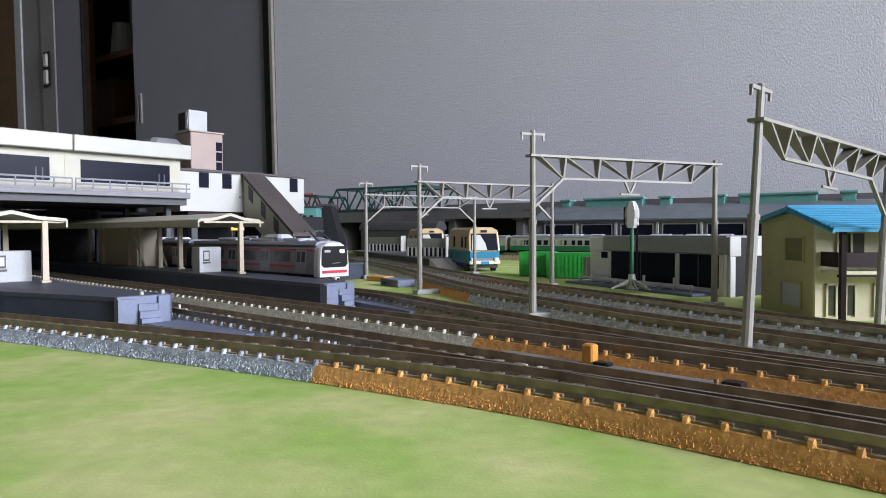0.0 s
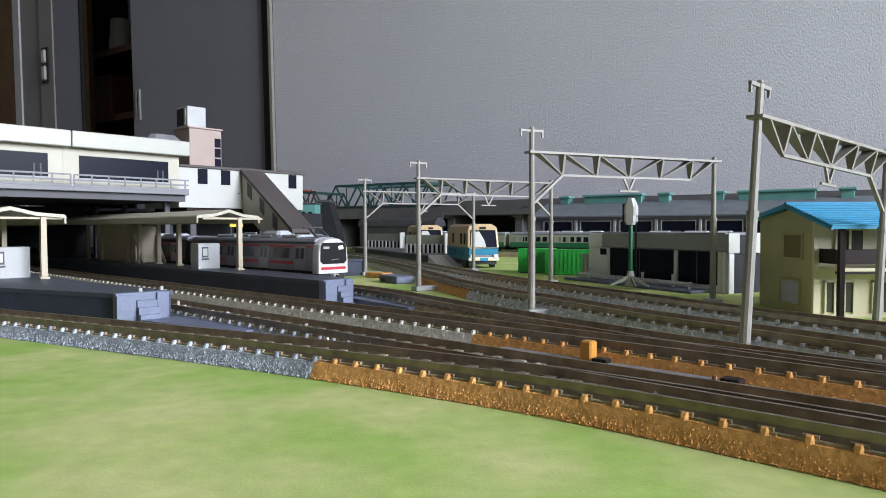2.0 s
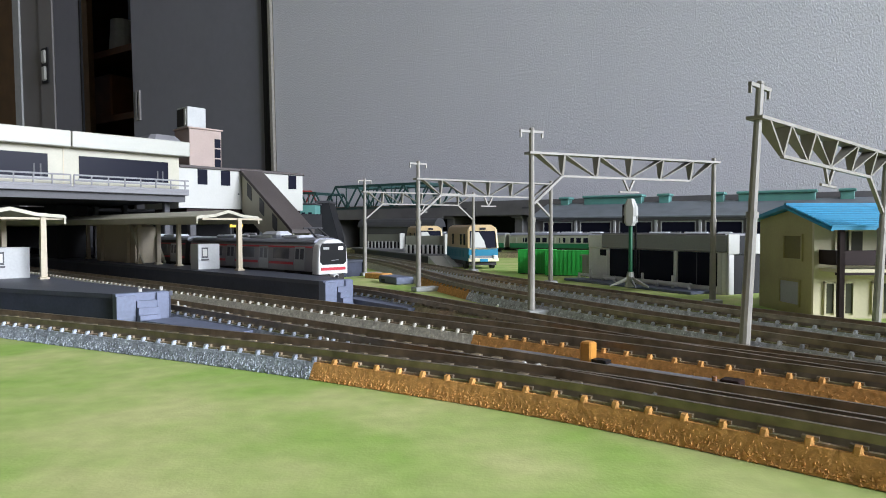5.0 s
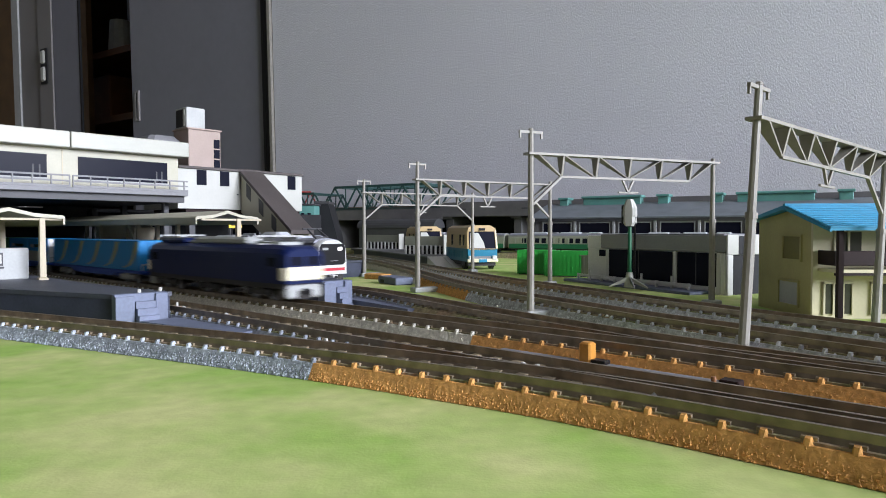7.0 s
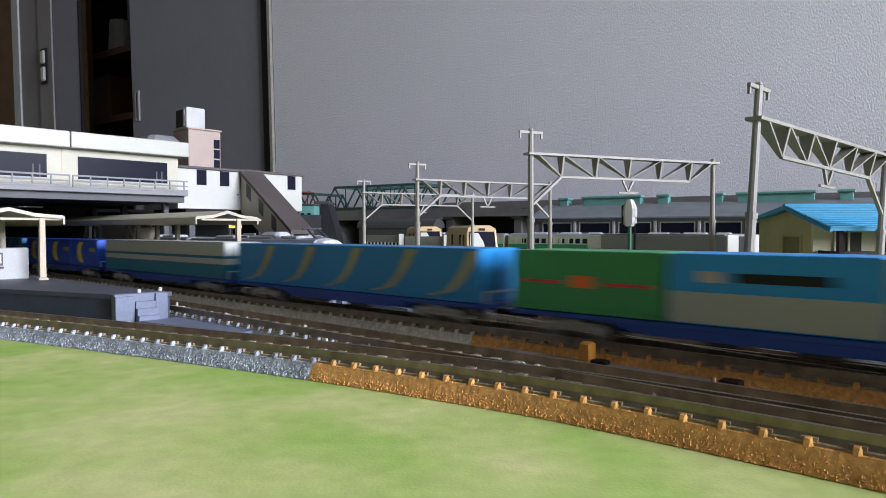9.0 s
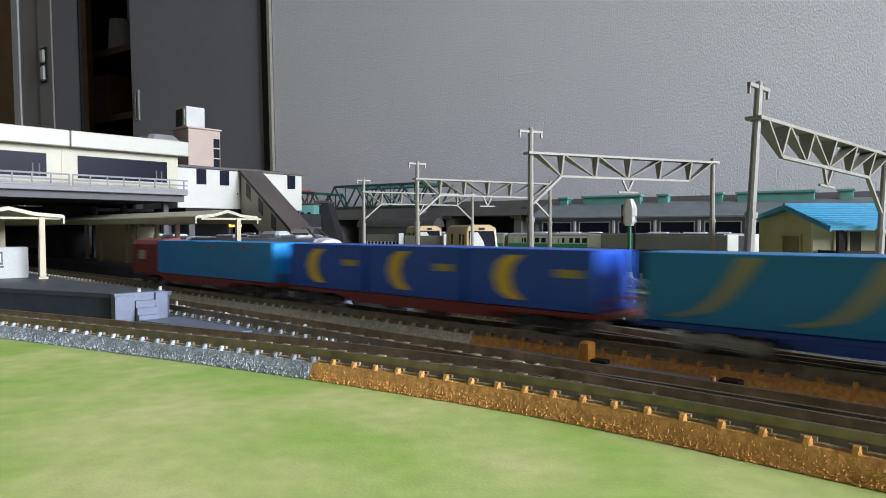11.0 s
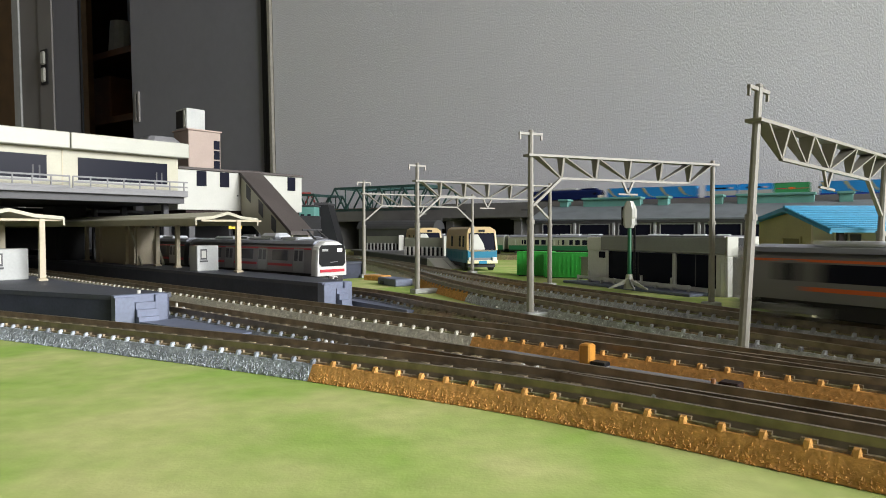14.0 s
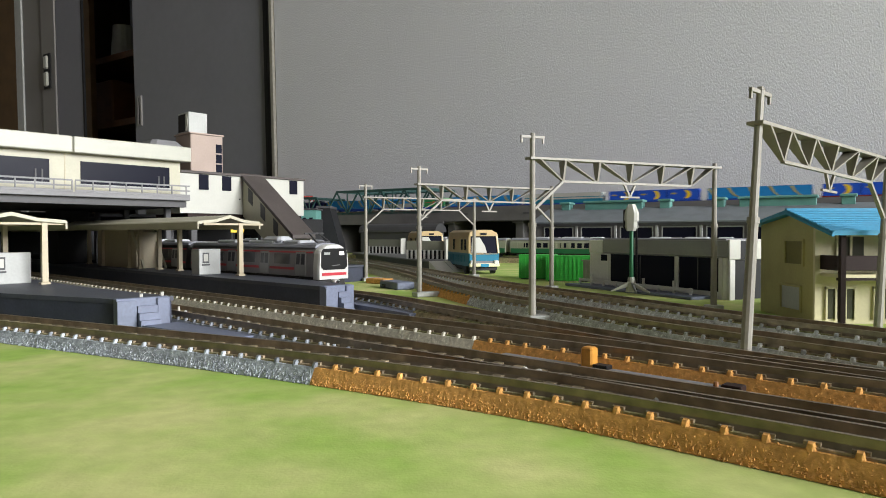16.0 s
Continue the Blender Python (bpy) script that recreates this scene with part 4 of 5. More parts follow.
def platform(label, outline, top, end_points, step_at, step_turn, step_width):
    p = thing("platform", Matrix(), label, "platform", "station platforms", "structure")
    side = [(x, y) for x, y in outline]
    part("side_wall", plate(B(), side, 0, top - 1.6), platform_side, p)
    cx, cy = sum(x for x, y in outline) / len(outline), sum(y for x, y in outline) / len(outline)
    lip = [(x + (x - cx) * 0.006, y + (y - cy) * 0.006) for x, y in outline]
    part("deck", plate(B(), lip, top - 1.6, top), concrete, p)
    # end block with steps, its light from the right put into a paler colour
    bm = B()
    box(bm, -1.2, 2.2, -step_width / 2, step_width / 2, 0, top + 0.2, 0.2)
    block = part("end_block", bm, platform_end, p, "blue-grey platform end, coloured paler for light from the right")
    block.matrix_basis = at(*step_at, 0, step_turn)
    st = part("step_flight", steps(B(), 2.2, -step_width / 2 + 6.5, step_width / 2 - 4.4, top * 0.85, 4, 1.7), platform_end, p)
    st.matrix_basis = at(*step_at, 0, step_turn)
    st = part("stringer", plate(B(), [(2.0, -step_width / 2), (3.6, -step_width / 2), (3.6, -step_width / 2 + 6.2), (2.0, -step_width / 2 + 6.2)], 0, top - 0.6), platform_end, p)
    st.matrix_basis = at(*step_at, 0, step_turn)
    st = part("stringer", box(B(), 2.0, 3.2, step_width / 2 - 4.2, step_width / 2, 0, top, 0.2), platform_end, p)
    st.matrix_basis = at(*step_at, 0, step_turn)
    for q in end_points:
        k = part("lamp_stud", tube(B(), (0, 0, top), (0, 0, top + 1.4), 0.7), white_mat, p)
        k.matrix_basis = at(*q)
    return p


PLAT = 12.0
platform("dark blue-grey station platform with steps at its end",
         [(-112, 226), (-99, 238.5), ab(-300, 103), ab(-560, 103), ab(-800, 70), (-520, 440), (-300, 318), (-168, 250.5)], PLAT, [(-107, 232), (-103, 240)], (-106.5, 231), -48, 17.5)
platform("dark blue-grey island platform with steps at its end",
         [ab(-228, 172), ab(-231, 186), ab(-245, 191), ab(-300, 196), ab(-900, 196), ab(-900, 172)], PLAT, [], ab(-229, 179.5), -42.5, 15.5)
p = thing("platform", STATION, "grey far platform behind the parked train", "platform", "station platforms", "structure")
part("side_wall", box(B(), -900, -372, 224, 318, 0, PLAT - 1.6), platform_side, p)
part("deck", box(B(), -900, -371, 223, 319, PLAT - 1.6, PLAT, 0.3), concrete, p)
structure("ramp_slab", plate(B(), [(-103, 224), (-95, 234), (-58, 203), (-63, 196)], 0, 3.2), platform_end, "pale grey slab at the foot of the platform steps", "slab")
structure("ramp_slab", plate(B(), [(-46, 302), (-36, 306), (-8, 262), (-14, 259)], 0, 3.0), platform_end, "pale grey slab beside the siding", "slab")


def kiosk(m, w, d, h):
    k = thing("kiosk", m, "small pale grey platform hut with a serving window", "hut", "platform huts")
    part("wall_shell", box(B(), -w, 0, 0, d, 0, h, 0.3), light_grey, k)
    part("window", box(B(), -0.2, 0.15, 2.0, 5.8, h * 0.45, h * 0.86), dark_grey, k)
    part("pane", box(B(), -0.2, 0.25, 2.6, 5.2, h * 0.52, h * 0.8), white_mat, k, "white blind")
    part("shelf", box(B(), -0.2, 0.8, 1.8, 6.0, h * 0.36, h * 0.42), dark_grey, k)
    return k


kiosk(at(*ab(-345, 176.4), PLAT, -42.5), 9, 12.8, 14.2)
kiosk(at(*ab(-345, 79), PLAT, -42.5), 9, 16, 14.2)


def canopy(label, a0, a1, b, half, z, posts, post_b):
    c = thing("platform_canopy", STATION, label, "canopy", "platform canopies")
    prof = [(b - half, z - 3.2), (b - half + 0.8, z - 3.2), (b - half + 0.8, z - 0.6), (b - half * 0.45, z + 0.2), (b, z + 2.6), (b + half * 0.45, z + 0.2), (b + half - 0.8, z - 0.6), (b + half - 0.8, z - 3.2), (b + half, z - 3.2),
            (b + half, z + 0.2), (b + half - 0.8, z + 0.9), (b + half * 0.45, z + 1.8), (b, z + 4.2), (b - half * 0.45, z + 1.8), (b - half + 0.8, z + 0.9), (b - half, z + 0.2)]
    part("roof", prism(B(), prof, a1, a0), cream, c)
    for a in posts:
        for pb in post_b:
            bm = B()
            loft(bm, [[(a + x, pb + y, zz) for x, y in ((-r, -r), (r, -r), (r, r), (-r, r))] for r, zz in ((1.9, PLAT), (1.9, PLAT + 0.7), (1.25, PLAT + 1.2), (1.1, z - 0.2))])
            part("post", bm, cream_post, c)
        bm = B()
        bar(bm, (a, b - half + 1, z - 0.8), (a, b + half - 1, z - 0.8), 1.0, 1.0)
        part("crossbeam", bm, cream_post, c)
    return c


canopy("cream gull-wing platform canopy on tapered posts", -331, -800, 84, 22, 40.0, [-333, -395, -460, -530, -600], [97])
canopy("cream gull-wing canopy over the island platform", -326, -800, 184.5, 18.5, 40.5, [-322, -392, -420, -470, -540, -600], [188])


def station_building():
    s = thing("station_building", STATION, "cream elevated station concourse with dark windows and a grey walkway", "station building")
    A = -459.0
    part("wall", box(B(), A - 150, A, -160, 221, 60, 87), cream, s)
    part("roof_fascia", box(B(), A - 155, A + 7, -165, 148.5, 86, 96.2, 0.5), fascia_mat, s, "white roof edge")
    part("roof_fascia", box(B(), A - 155, A + 7, 149, 226, 86, 96.2, 0.5), fascia_mat, s, "white roof edge")
    part("wall_joint", box(B(), A - 0.5, A + 0.25, 145.6, 146.2, 60, 86), cream_post, s)
    for b0, b1 in ((155, 213), (78, 137), (10, 65), (-60, -5)):
        w = part("window", box(B(), A - 1, A + 0.5, b0, b1, 67, 81.4), dark_glass, s)
        part("sill", box(B(), A, A + 1.0, b0 - 0.6, b1 + 0.6, 66, 67), light_grey, w)
        part("mullion", box(box(B(), A, A + 0.8, b1 - 8, b1 - 7.2, 67, 75), A, A + 0.8, b1 - 4.4, b1 - 3.6, 67, 75), dark_grey, w)
    part("walkway", box(B(), A, A + 13, -160, 222, 58.0, 61.0, 0.3), mid_grey, s)
    part("girder", box(B(), A + 2, A + 9, -160, 221, 53.5, 57.9), dark_grey, s)
    # underside in charcoal: the shade below the concourse, put into its colour
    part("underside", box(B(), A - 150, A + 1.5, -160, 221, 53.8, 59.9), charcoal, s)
    for b0, b1 in ((-160, 146), (148, 222)):
        bm = B()
        for z in (68.2, 64.8):
            bar(bm, (A + 12.2, b0, z), (A + 12.2, b1, z), 0.8, 1.0)
        bar(bm, (A + 12.2, b0, 61.6), (A + 12.2, b1, 61.6), 0.9, 1.4)
        k = b0
        while k <= b1:
            bar(bm, (A + 12.2, k, 60.5), (A + 12.2, k, 68.4), 0.7, 0.7)
            k += 10.2
        part("railing", bm, mid_grey, s)
    for b in (110, 215):
        for a in (A - 8, A - 80, A - 140):
            part("pier", box(B(), a - 2, a + 2, b - 2, b + 2, 0, 54, 0.4), dark_grey, s)
    # bridge wing with its stair
    part("bridge_wall", box(B(), A - 60, A - 3, 222, 272, 50, 79), white_mat, s)
    part("bridge_wall", box(B(), A - 60, A - 3, 290, 329, 50, 79), white_mat, s)
    part("bridge_wall", box(B(), A - 60, A - 30, 272.2, 289.8, 50, 79), white_mat, s)
    part("bridge_roof", box(B(), A - 62, A - 1.5, 222, 330, 79, 81, 0.3), brown_roof, s)
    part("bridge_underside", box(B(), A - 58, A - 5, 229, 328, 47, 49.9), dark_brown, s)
    for b0 in (236.5, 255, 315):
        part("window", box(B(), A - 4, A - 2.5, b0, b0 + 7.5, 67.5, 78.6), dark_glass, s)
    part("vent_dot", box(B(), A - 3.2, A - 2.7, 269, 270.2, 61, 62), black_mat, s)
    # stair enclosure, falling towards the viewer
    n = 64.0
    bm = B()
    for b in (272.5, 287):
        loft(bm, [[(x, b, zz[0]), (x, b + 1.5, zz[0]), (x, b + 1.5, zz[1]), (x, b, zz[1])] for x, zz in ((A - 3, (48, 78.5)), (A + n, (8, 31)))])
    stair = part("stair_wall", bm, cream, s)
    for i in range(3):
        x = A + 5 + i * 17
        z = 78 - (x - A) * 0.71
        part("stair_window", loft(B(), [[(xx, y, zz) for y, zz in ((272.2, zt - 14.5), (273, zt - 14.5), (273, zt - 4.0), (272.2, zt - 4.0))] for xx, zt in ((x, z), (x + 6, z - 4.2))]), dark_grey, s)
    part("stair_roof", loft(B(), [[(x, 270.5, z), (x, 290, z), (x, 290, z + 2.6), (x, 270.5, z + 2.6)] for x, z in ((A - 4, 79.2), (A + n + 2, 31.5))]), brown_roof, s)
    part("stair_floor", loft(B(), [[(x, 274, z), (x, 287, z), (x, 287, z + 2), (x, 274, z + 2)] for x, z in ((A - 3, 52), (A + n, 10))]), mid_grey, s)
    for a in (A - 50, A - 12):
        for b in (236, 318):
            part("pier", box(B(), a - 2.5, a + 2.5, b - 2.5, b + 2.5, 0, 47, 0.4), dark_grey, s)
    # lift tower on the bridge roof
    t = part("lift_tower", box(B(), A - 59, A - 34, 246, 273, 81, 113, 0.5), tower_mat, s, "brown lift tower")
    part("tower_cap", box(B(), A - 60, A - 33, 245, 274, 112.8, 114.2, 0.3), tower_mat, t)
    for z in (83, 91, 99):
        part("tower_window", box(B(), A - 34.5, A - 33.6, 267, 272, z + 0.5, z + 7.4), dark_glass, t)
    part("machine_room", box(B(), A - 56, A - 38, 246.6, 262, 114.2, 130.5, 0.4), light_grey, t)
    part("machine_room_window", box(B(), A - 55, A - 43, 246.3, 246.8, 115.5, 129), black_mat, t)
    bm = B()
    loft(bm, [[(A - 43, 246.1, 116), (A - 40.5, 246.1, 116), (A - 39.5, 246.1, 122), (A - 40.5, 246.1, 128.5), (A - 43, 246.1, 128.5)], [(A - 43, 246.9, 116), (A - 40.5, 246.9, 116), (A - 39.5, 246.9, 122), (A - 40.5, 246.9, 128.5), (A - 43, 246.9, 128.5)]])
    part("machine_room_blind", bm, white_mat, t)
    part("roof_lobby", box(B(), A - 70, A - 40, 218, 245, 96.3, 107, 4.0), mid_grey, t)
    return s


station_building()
# inside the shade under the concourse: platform stairs and a signboard
inner = thing("platform_stair", STATION, "cream enclosed stair down to the island platform", "stair")
bm = B()
loft(bm, [[(x, y, z) for y, z in ((184, z0), (198, z0), (198, z1), (184, z1))] for x, z0, z1 in ((-512, 12, 40), (-470, 12, 39), (-446, 12, 36))])
part("stair_side", bm, cream_post, inner)
part("stair_face", box(B(), -446, -445.4, 184, 198, 12, 36), cream_post, inner)
for b in (183.4, 197.6):
    bm = B()
    bar(bm, (-432, b, 12.2), (-452, b, 38), 1.2, 1.6)
    part("stair_rail", bm, cream, inner)
board_sign = thing("signboard", at(*ab(-370, 214), PLAT, -42.5), "small yellow hanging station signboard", "sign")
part("panel", box(B(), -0.5, 0.5, -4.4, 4.4, 23.5, 27.2, 0.1), yellow, board_sign)
part("lettering_bar", box(B(), 0.4, 0.62, -2.8, 2.8, 25.0, 25.8), black_mat, board_sign)
bm = B()
for y in (-3.5, 3.5):
    tube(bm, (0, y, 0), (0, y, 24), 0.35)
part("hanger", bm, dark_grey, board_sign)

for a in (-437, -455, -500):
    pst = thing("stair_post", STATION, "slim cream post beside the platform stair", "post", "stair posts")
    part("shaft", box(B(), a - 1.1, a + 1.1, 182, 184.2, PLAT, 40), cream_post, pst)
    part("shoe", box(B(), a - 1.6, a + 1.6, 181.4, 184.8, PLAT, PLAT + 1.4), cream_post, pst)
# added backdrop: the deep shade under the concourse, built as charcoal walls
back = thing("shade_backdrop", STATION, "added charcoal backdrop standing in for the deep shade under the concourse", "station building")
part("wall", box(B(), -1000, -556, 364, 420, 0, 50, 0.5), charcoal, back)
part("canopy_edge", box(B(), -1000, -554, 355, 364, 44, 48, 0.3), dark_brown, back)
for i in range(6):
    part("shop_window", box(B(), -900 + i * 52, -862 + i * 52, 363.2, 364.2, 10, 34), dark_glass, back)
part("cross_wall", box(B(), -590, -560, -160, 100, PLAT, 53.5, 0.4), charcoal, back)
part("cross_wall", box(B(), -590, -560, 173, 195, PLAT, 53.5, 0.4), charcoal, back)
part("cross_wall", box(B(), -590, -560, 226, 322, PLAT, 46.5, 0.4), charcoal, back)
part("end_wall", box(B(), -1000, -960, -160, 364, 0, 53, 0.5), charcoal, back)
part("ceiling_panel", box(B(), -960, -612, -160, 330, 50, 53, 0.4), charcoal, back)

# trains standing in the station
parked = []
parked_silver = material("dull_stainless", (0.26, 0.25, 0.27), 0.4, metal=0.2, grain=0.06, stain=0.12)
for i in range(2):
    # the front car has a silver body, the one behind a dark grey body
    car = emu_car("parked_car", "parked commuter car with a red band", 134, red_band, 1 if i == 0 else 0, parked_silver if i == 0 else dark_grey, "red", upper_band=True)
    parked.append(car)
P4 = line_four.near(*ab(-267, 209))
for i, car in enumerate(parked):
    rows = running(line_four, [(0, P4 - 67 - 140 * i)], 46.0)
    car.matrix_basis = rows[0][1]
bm = B()
tube(bm, (58, -4, 24), (50, -3, 28.5), 0.5)
tube(bm, (58, 4, 24), (50, 3, 28.5), 0.5)
tube(bm, (50, -6, 28.5), (50, 6, 28.5), 0.5)
tube(bm, (58, -4, 24), (58, 4, 24), 0.5)
part("pantograph", bm, dark_grey, parked[0])
part("skylight_cover", box(B(), 8, 25, -5.0, 5.0, 23.2, 27.0, 1.6), aircon, parked[0], "white rounded roof unit")
for i in range(3):
    car = emu_car("stored_car", "dark stored train car under the station roof", 134, mid_grey, 0, dark_grey, "orange", upper_band=False)
    car.matrix_basis = at(*ab(-520 - 140 * i, 337), RAIL, -42.5)
structure("stored_track", box(B(), -940, -440, 328, 346, 0, RAIL), bed_top, "dark track bed behind the far platform", "track", STATION)


# ---- catenary portals ----
def portal(left, right, height, lean=0.0, knees=(True, True), tip=0.0):
    """A two-post portal with a lattice beam. left, right: the posts' feet."""
    dx, dy = right[0] - left[0], right[1] - left[1]
    span = math.hypot(dx, dy)
    g = thing("catenary_portal", at(*left, 0, math.degrees(math.atan2(dy, dx))) @ pose(0, 0, 0, tip, lean, 0), "beige plastic catenary portal with a lattice beam", "catenary portal", "catenary portals")
    beam, low = height - 9.5, height - 18.0
    for x in (0, span):
        top = height if x == 0 else beam + 2.0
        bm = B()
        tube(bm, (x, 0, -1 if lean else 0), (x, 0, 38), 1.45, 1.35, 10)
        tube(bm, (x, 0, 37.5), (x, 0, top), 1.15, 1.0, 10)
        tube(bm, (x, 0, 37), (x, 0, 38.6), 1.6, 1.6, 10)
        part("post", bm, pole_mat, g)
        part("foot", box(B(), x - 3, x + 12 if x == 0 else x + 3, -3.4, 3.4, 0, 2.6, 0.4), light_grey, g)
    bm = B()
    bar(bm, (-2, 0, beam), (span + 2, 0, beam), 4.6, 0.9)
    bar(bm, (14, 0, low), (span - 14, 0, low), 1.2, 0.9)
    part("chord", bm, pole_mat, g)
    n = 6
    xs = [14 + (span - 28) * i / (n - 2) for i in range(n - 1)]
    def web(x0, z0, x1, z1):
        """A thin web plate, deep along the tracks at the top chord and narrow at the lower one."""
        rings = []
        for x, z in ((x0, z0), (x1, z1)):
            d = 0.55 + 1.75 * (z - low) / (beam - low)
            rings.append([(x - 0.45, -d, z), (x + 0.45, -d, z), (x + 0.45, d, z), (x - 0.45, d, z)])
        return loft(B(), rings)

    for x in xs:
        part("strut", web(x, low, x, beam), pole_mat, g)
    ends = [2] + xs + [span - 2]
    for i in range(len(ends) - 1):
        if i < (len(ends) - 1) / 2:
            part("diagonal", web(ends[i], beam, ends[i + 1], low if i + 1 < len(ends) - 1 else beam), pole_mat, g)
        else:
            part("diagonal", web(ends[i], low, ends[i + 1], beam), pole_mat, g)
    for x0, x1 in [q for q, on in zip(((1, 14), (span - 1, span - 14)), knees) if on]:
        bm = B()
        bar(bm, (x0, 0, low - 11), (x1, 0, low), 1.2, 1.0)
        part("knee_brace", bm, pole_mat, g)
    bm = B()
    bar(bm, (span / 2 - 3, 0, low), (span / 2, 0, low - 5.5), 0.8, 0.8)
    bar(bm, (span / 2 + 3, 0, low), (span / 2, 0, low - 5.5), 0.8, 0.8)
    bar(bm, (span / 2 - 5, 0, low - 5.6), (span / 2 + 5, 0, low - 5.6), 0.7, 0.7)
    part("wire_hanger", bm, pole_mat, g)
    bm = B()
    bar(bm, (-5.2, 0, height - 1.2), (5.2, 0, height - 1.2), 1.0, 1.0)
    for x in (-4.8, 4.8):
        bar(bm, (x, 0, height - 3.6), (x, 0, height - 1.2), 0.7, 0.7)
    part("crossarm", bm, pole_mat, g)
    part("post_cap", tube(B(), (0, 0, height - 0.5), (0, 0, height + 0.3), 1.2, 0.8), pole_mat, g)
    return g


portal((80.1, 176.0), (149.6, 228.5), 73, lean=2.9, knees=(False, True), tip=1.3)
portal((34, 257), (120, 295), 73, knees=(True, False))
portal((-14, 361), (65.4, 405), 71.0)
portal((-58, 485), (23.4, 527), 71.0)


# ---- yard side ----
def house():
    """A two-storey house, x along its ridge, its gable end at x 0, front at y 0."""
    h = thing("house", at(140, 250, 0, 0), "pale yellow two-storey house with a blue roof and brown balcony", "house")
    D, L = 43.0, 78.0
    wall = B()
    loft(wall, [[(x, 0, 0), (x, D, 0), (x, D, 38.0), (x, 15, 42.0), (x, 0, 37.0)] for x in (0, 1.4)])
    part("gable_wall", wall, house_wall, h)
    part("front_wall", box(B(), 1.4, L, 0, 1.4, 0, 37), house_cream, h)
    part("back_wall", box(B(), 1.4, L, D - 1.4, D, 0, 38), house_wall, h)
    part("end_wall", box(B(), L - 1.4, L, 1.4, D - 1.4, 0, 38), house_wall, h)
    part("corner_trim", box(B(), -0.3, 1.6, -0.3, 1.0, 0, 37), house_cream, h)
    roof = B()
    loft(roof, [[(x, -17.0, 33.6), (x, 15, 42.4), (x, D + 5, 37.2), (x, D + 5, 38.4), (x, 15, 43.8), (x, -17.0, 34.9)] for x in (-3.5, L + 4)])
    r = part("roof", roof, blue_roof, h)
    for i in range(12):
        y0 = -17.0 + i * 2.66
        z = 34.9 + (y0 + 17) * 8.9 / 32
        bm = B()
        bar(bm, (-3.4, y0, z + 0.15), (L + 3.9, y0, z + 0.15), 0.5, 0.5)
        part("roof_rib", bm, blue_roof, r)
    bm = B()
    bar(bm, (-3.6, 15, 43.9), (L + 4, 15, 43.9), 1.6, 0.9)
    part("ridge_cap", bm, blue_roof, r)
    part("verge_board", loft(B(), [[(x, -17.2, 33.2), (x, 15, 42.0), (x, D + 5.2, 36.8), (x, D + 5.2, 37.5), (x, 15, 42.8), (x, -17.2, 34.0)] for x in (-3.9, -3.0)]), blue_roof, r)
    # gable windows
    house_glass = material("house_glazing", (0.05, 0.05, 0.035), 0.2, grain=0.2, grain_scale=200, spec=0.3)
    olive = material("olive_shutter", (0.13, 0.11, 0.02), 0.5, grain=0.1)
    w = part("window", box(B(), -0.25, 0.3, 8.5, 21.5, 22.2, 31.2), olive, h, "olive closed window")
    part("window_frame", box(box(box(box(B(), -0.7, 0.1, 7.6, 8.5, 21.4, 32), -0.7, 0.1, 21.5, 22.3, 21.4, 32), -0.7, 0.1, 8.5, 21.5, 31.2, 32), -0.7, 0.1, 8.5, 21.5, 21.4, 22.2), house_wall, w)
    w = part("window", box(B(), -0.15, 0.3, 10, 24.5, 4, 13.0), light_grey, h, "frosted ground-floor window")
    part("window_frame", box(box(box(box(B(), -0.7, 0.1, 9.2, 10, 3.2, 13.8), -0.7, 0.1, 24.5, 25.3, 3.2, 13.8), -0.7, 0.1, 10, 24.5, 13.0, 13.8), -0.7, 0.1, 10, 24.5, 3.2, 4), house_wall, w)
    # front: ground floor doors, upper windows, balcony
    for x0 in (4, 22, 44, 62):
        w = part("front_window", box(B(), x0, x0 + 11, -0.3, 0.2, 2, 13.5), house_glass, h)
        bm = B()
        for k in (0, 3.6, 7.2, 10.8):
            box(bm, x0 + k - 0.35, x0 + k + 0.35, -0.8, 0, 1.6, 14)
        box(bm, x0 - 0.35, x0 + 11.2, -0.8, 0, 13.4, 14.2)
        part("window_frame", bm, house_cream, w)
        w = part("front_window", box(B(), x0 + 4, x0 + 14, -0.3, 0.2, 24, 33), house_glass, h)
        part("window_frame", box(box(B(), x0 + 3.4, x0 + 4.2, -0.8, 0, 23.4, 33.6), x0 + 8.6, x0 + 9.4, -0.8, 0, 23.4, 33.6), house_cream, w)
    bal = part("balcony_front", box(B(), 2, L, -11.5, -10.2, 20.8, 26.2, 0.2), dark_brown, h, "dark brown balcony front")
    part("balcony_floor", box(B(), 2, L, -11.5, 0, 18.2, 19.4), house_cream, h)
    part("balcony_beam", box(B(), 2, L, -11.2, -10, 17.2, 18.2), dark_brown, h)
    part("balcony_side", box(B(), 1.6, 2.6, -11.5, 0, 20.8, 26.2), dark_brown, h)
    for x in (2.0, 40, 74):
        part("post", box(B(), x - 0.9, x + 0.9, -14.4, -12.6, 0, 34.2), dark_brown, h)
    return h


house()


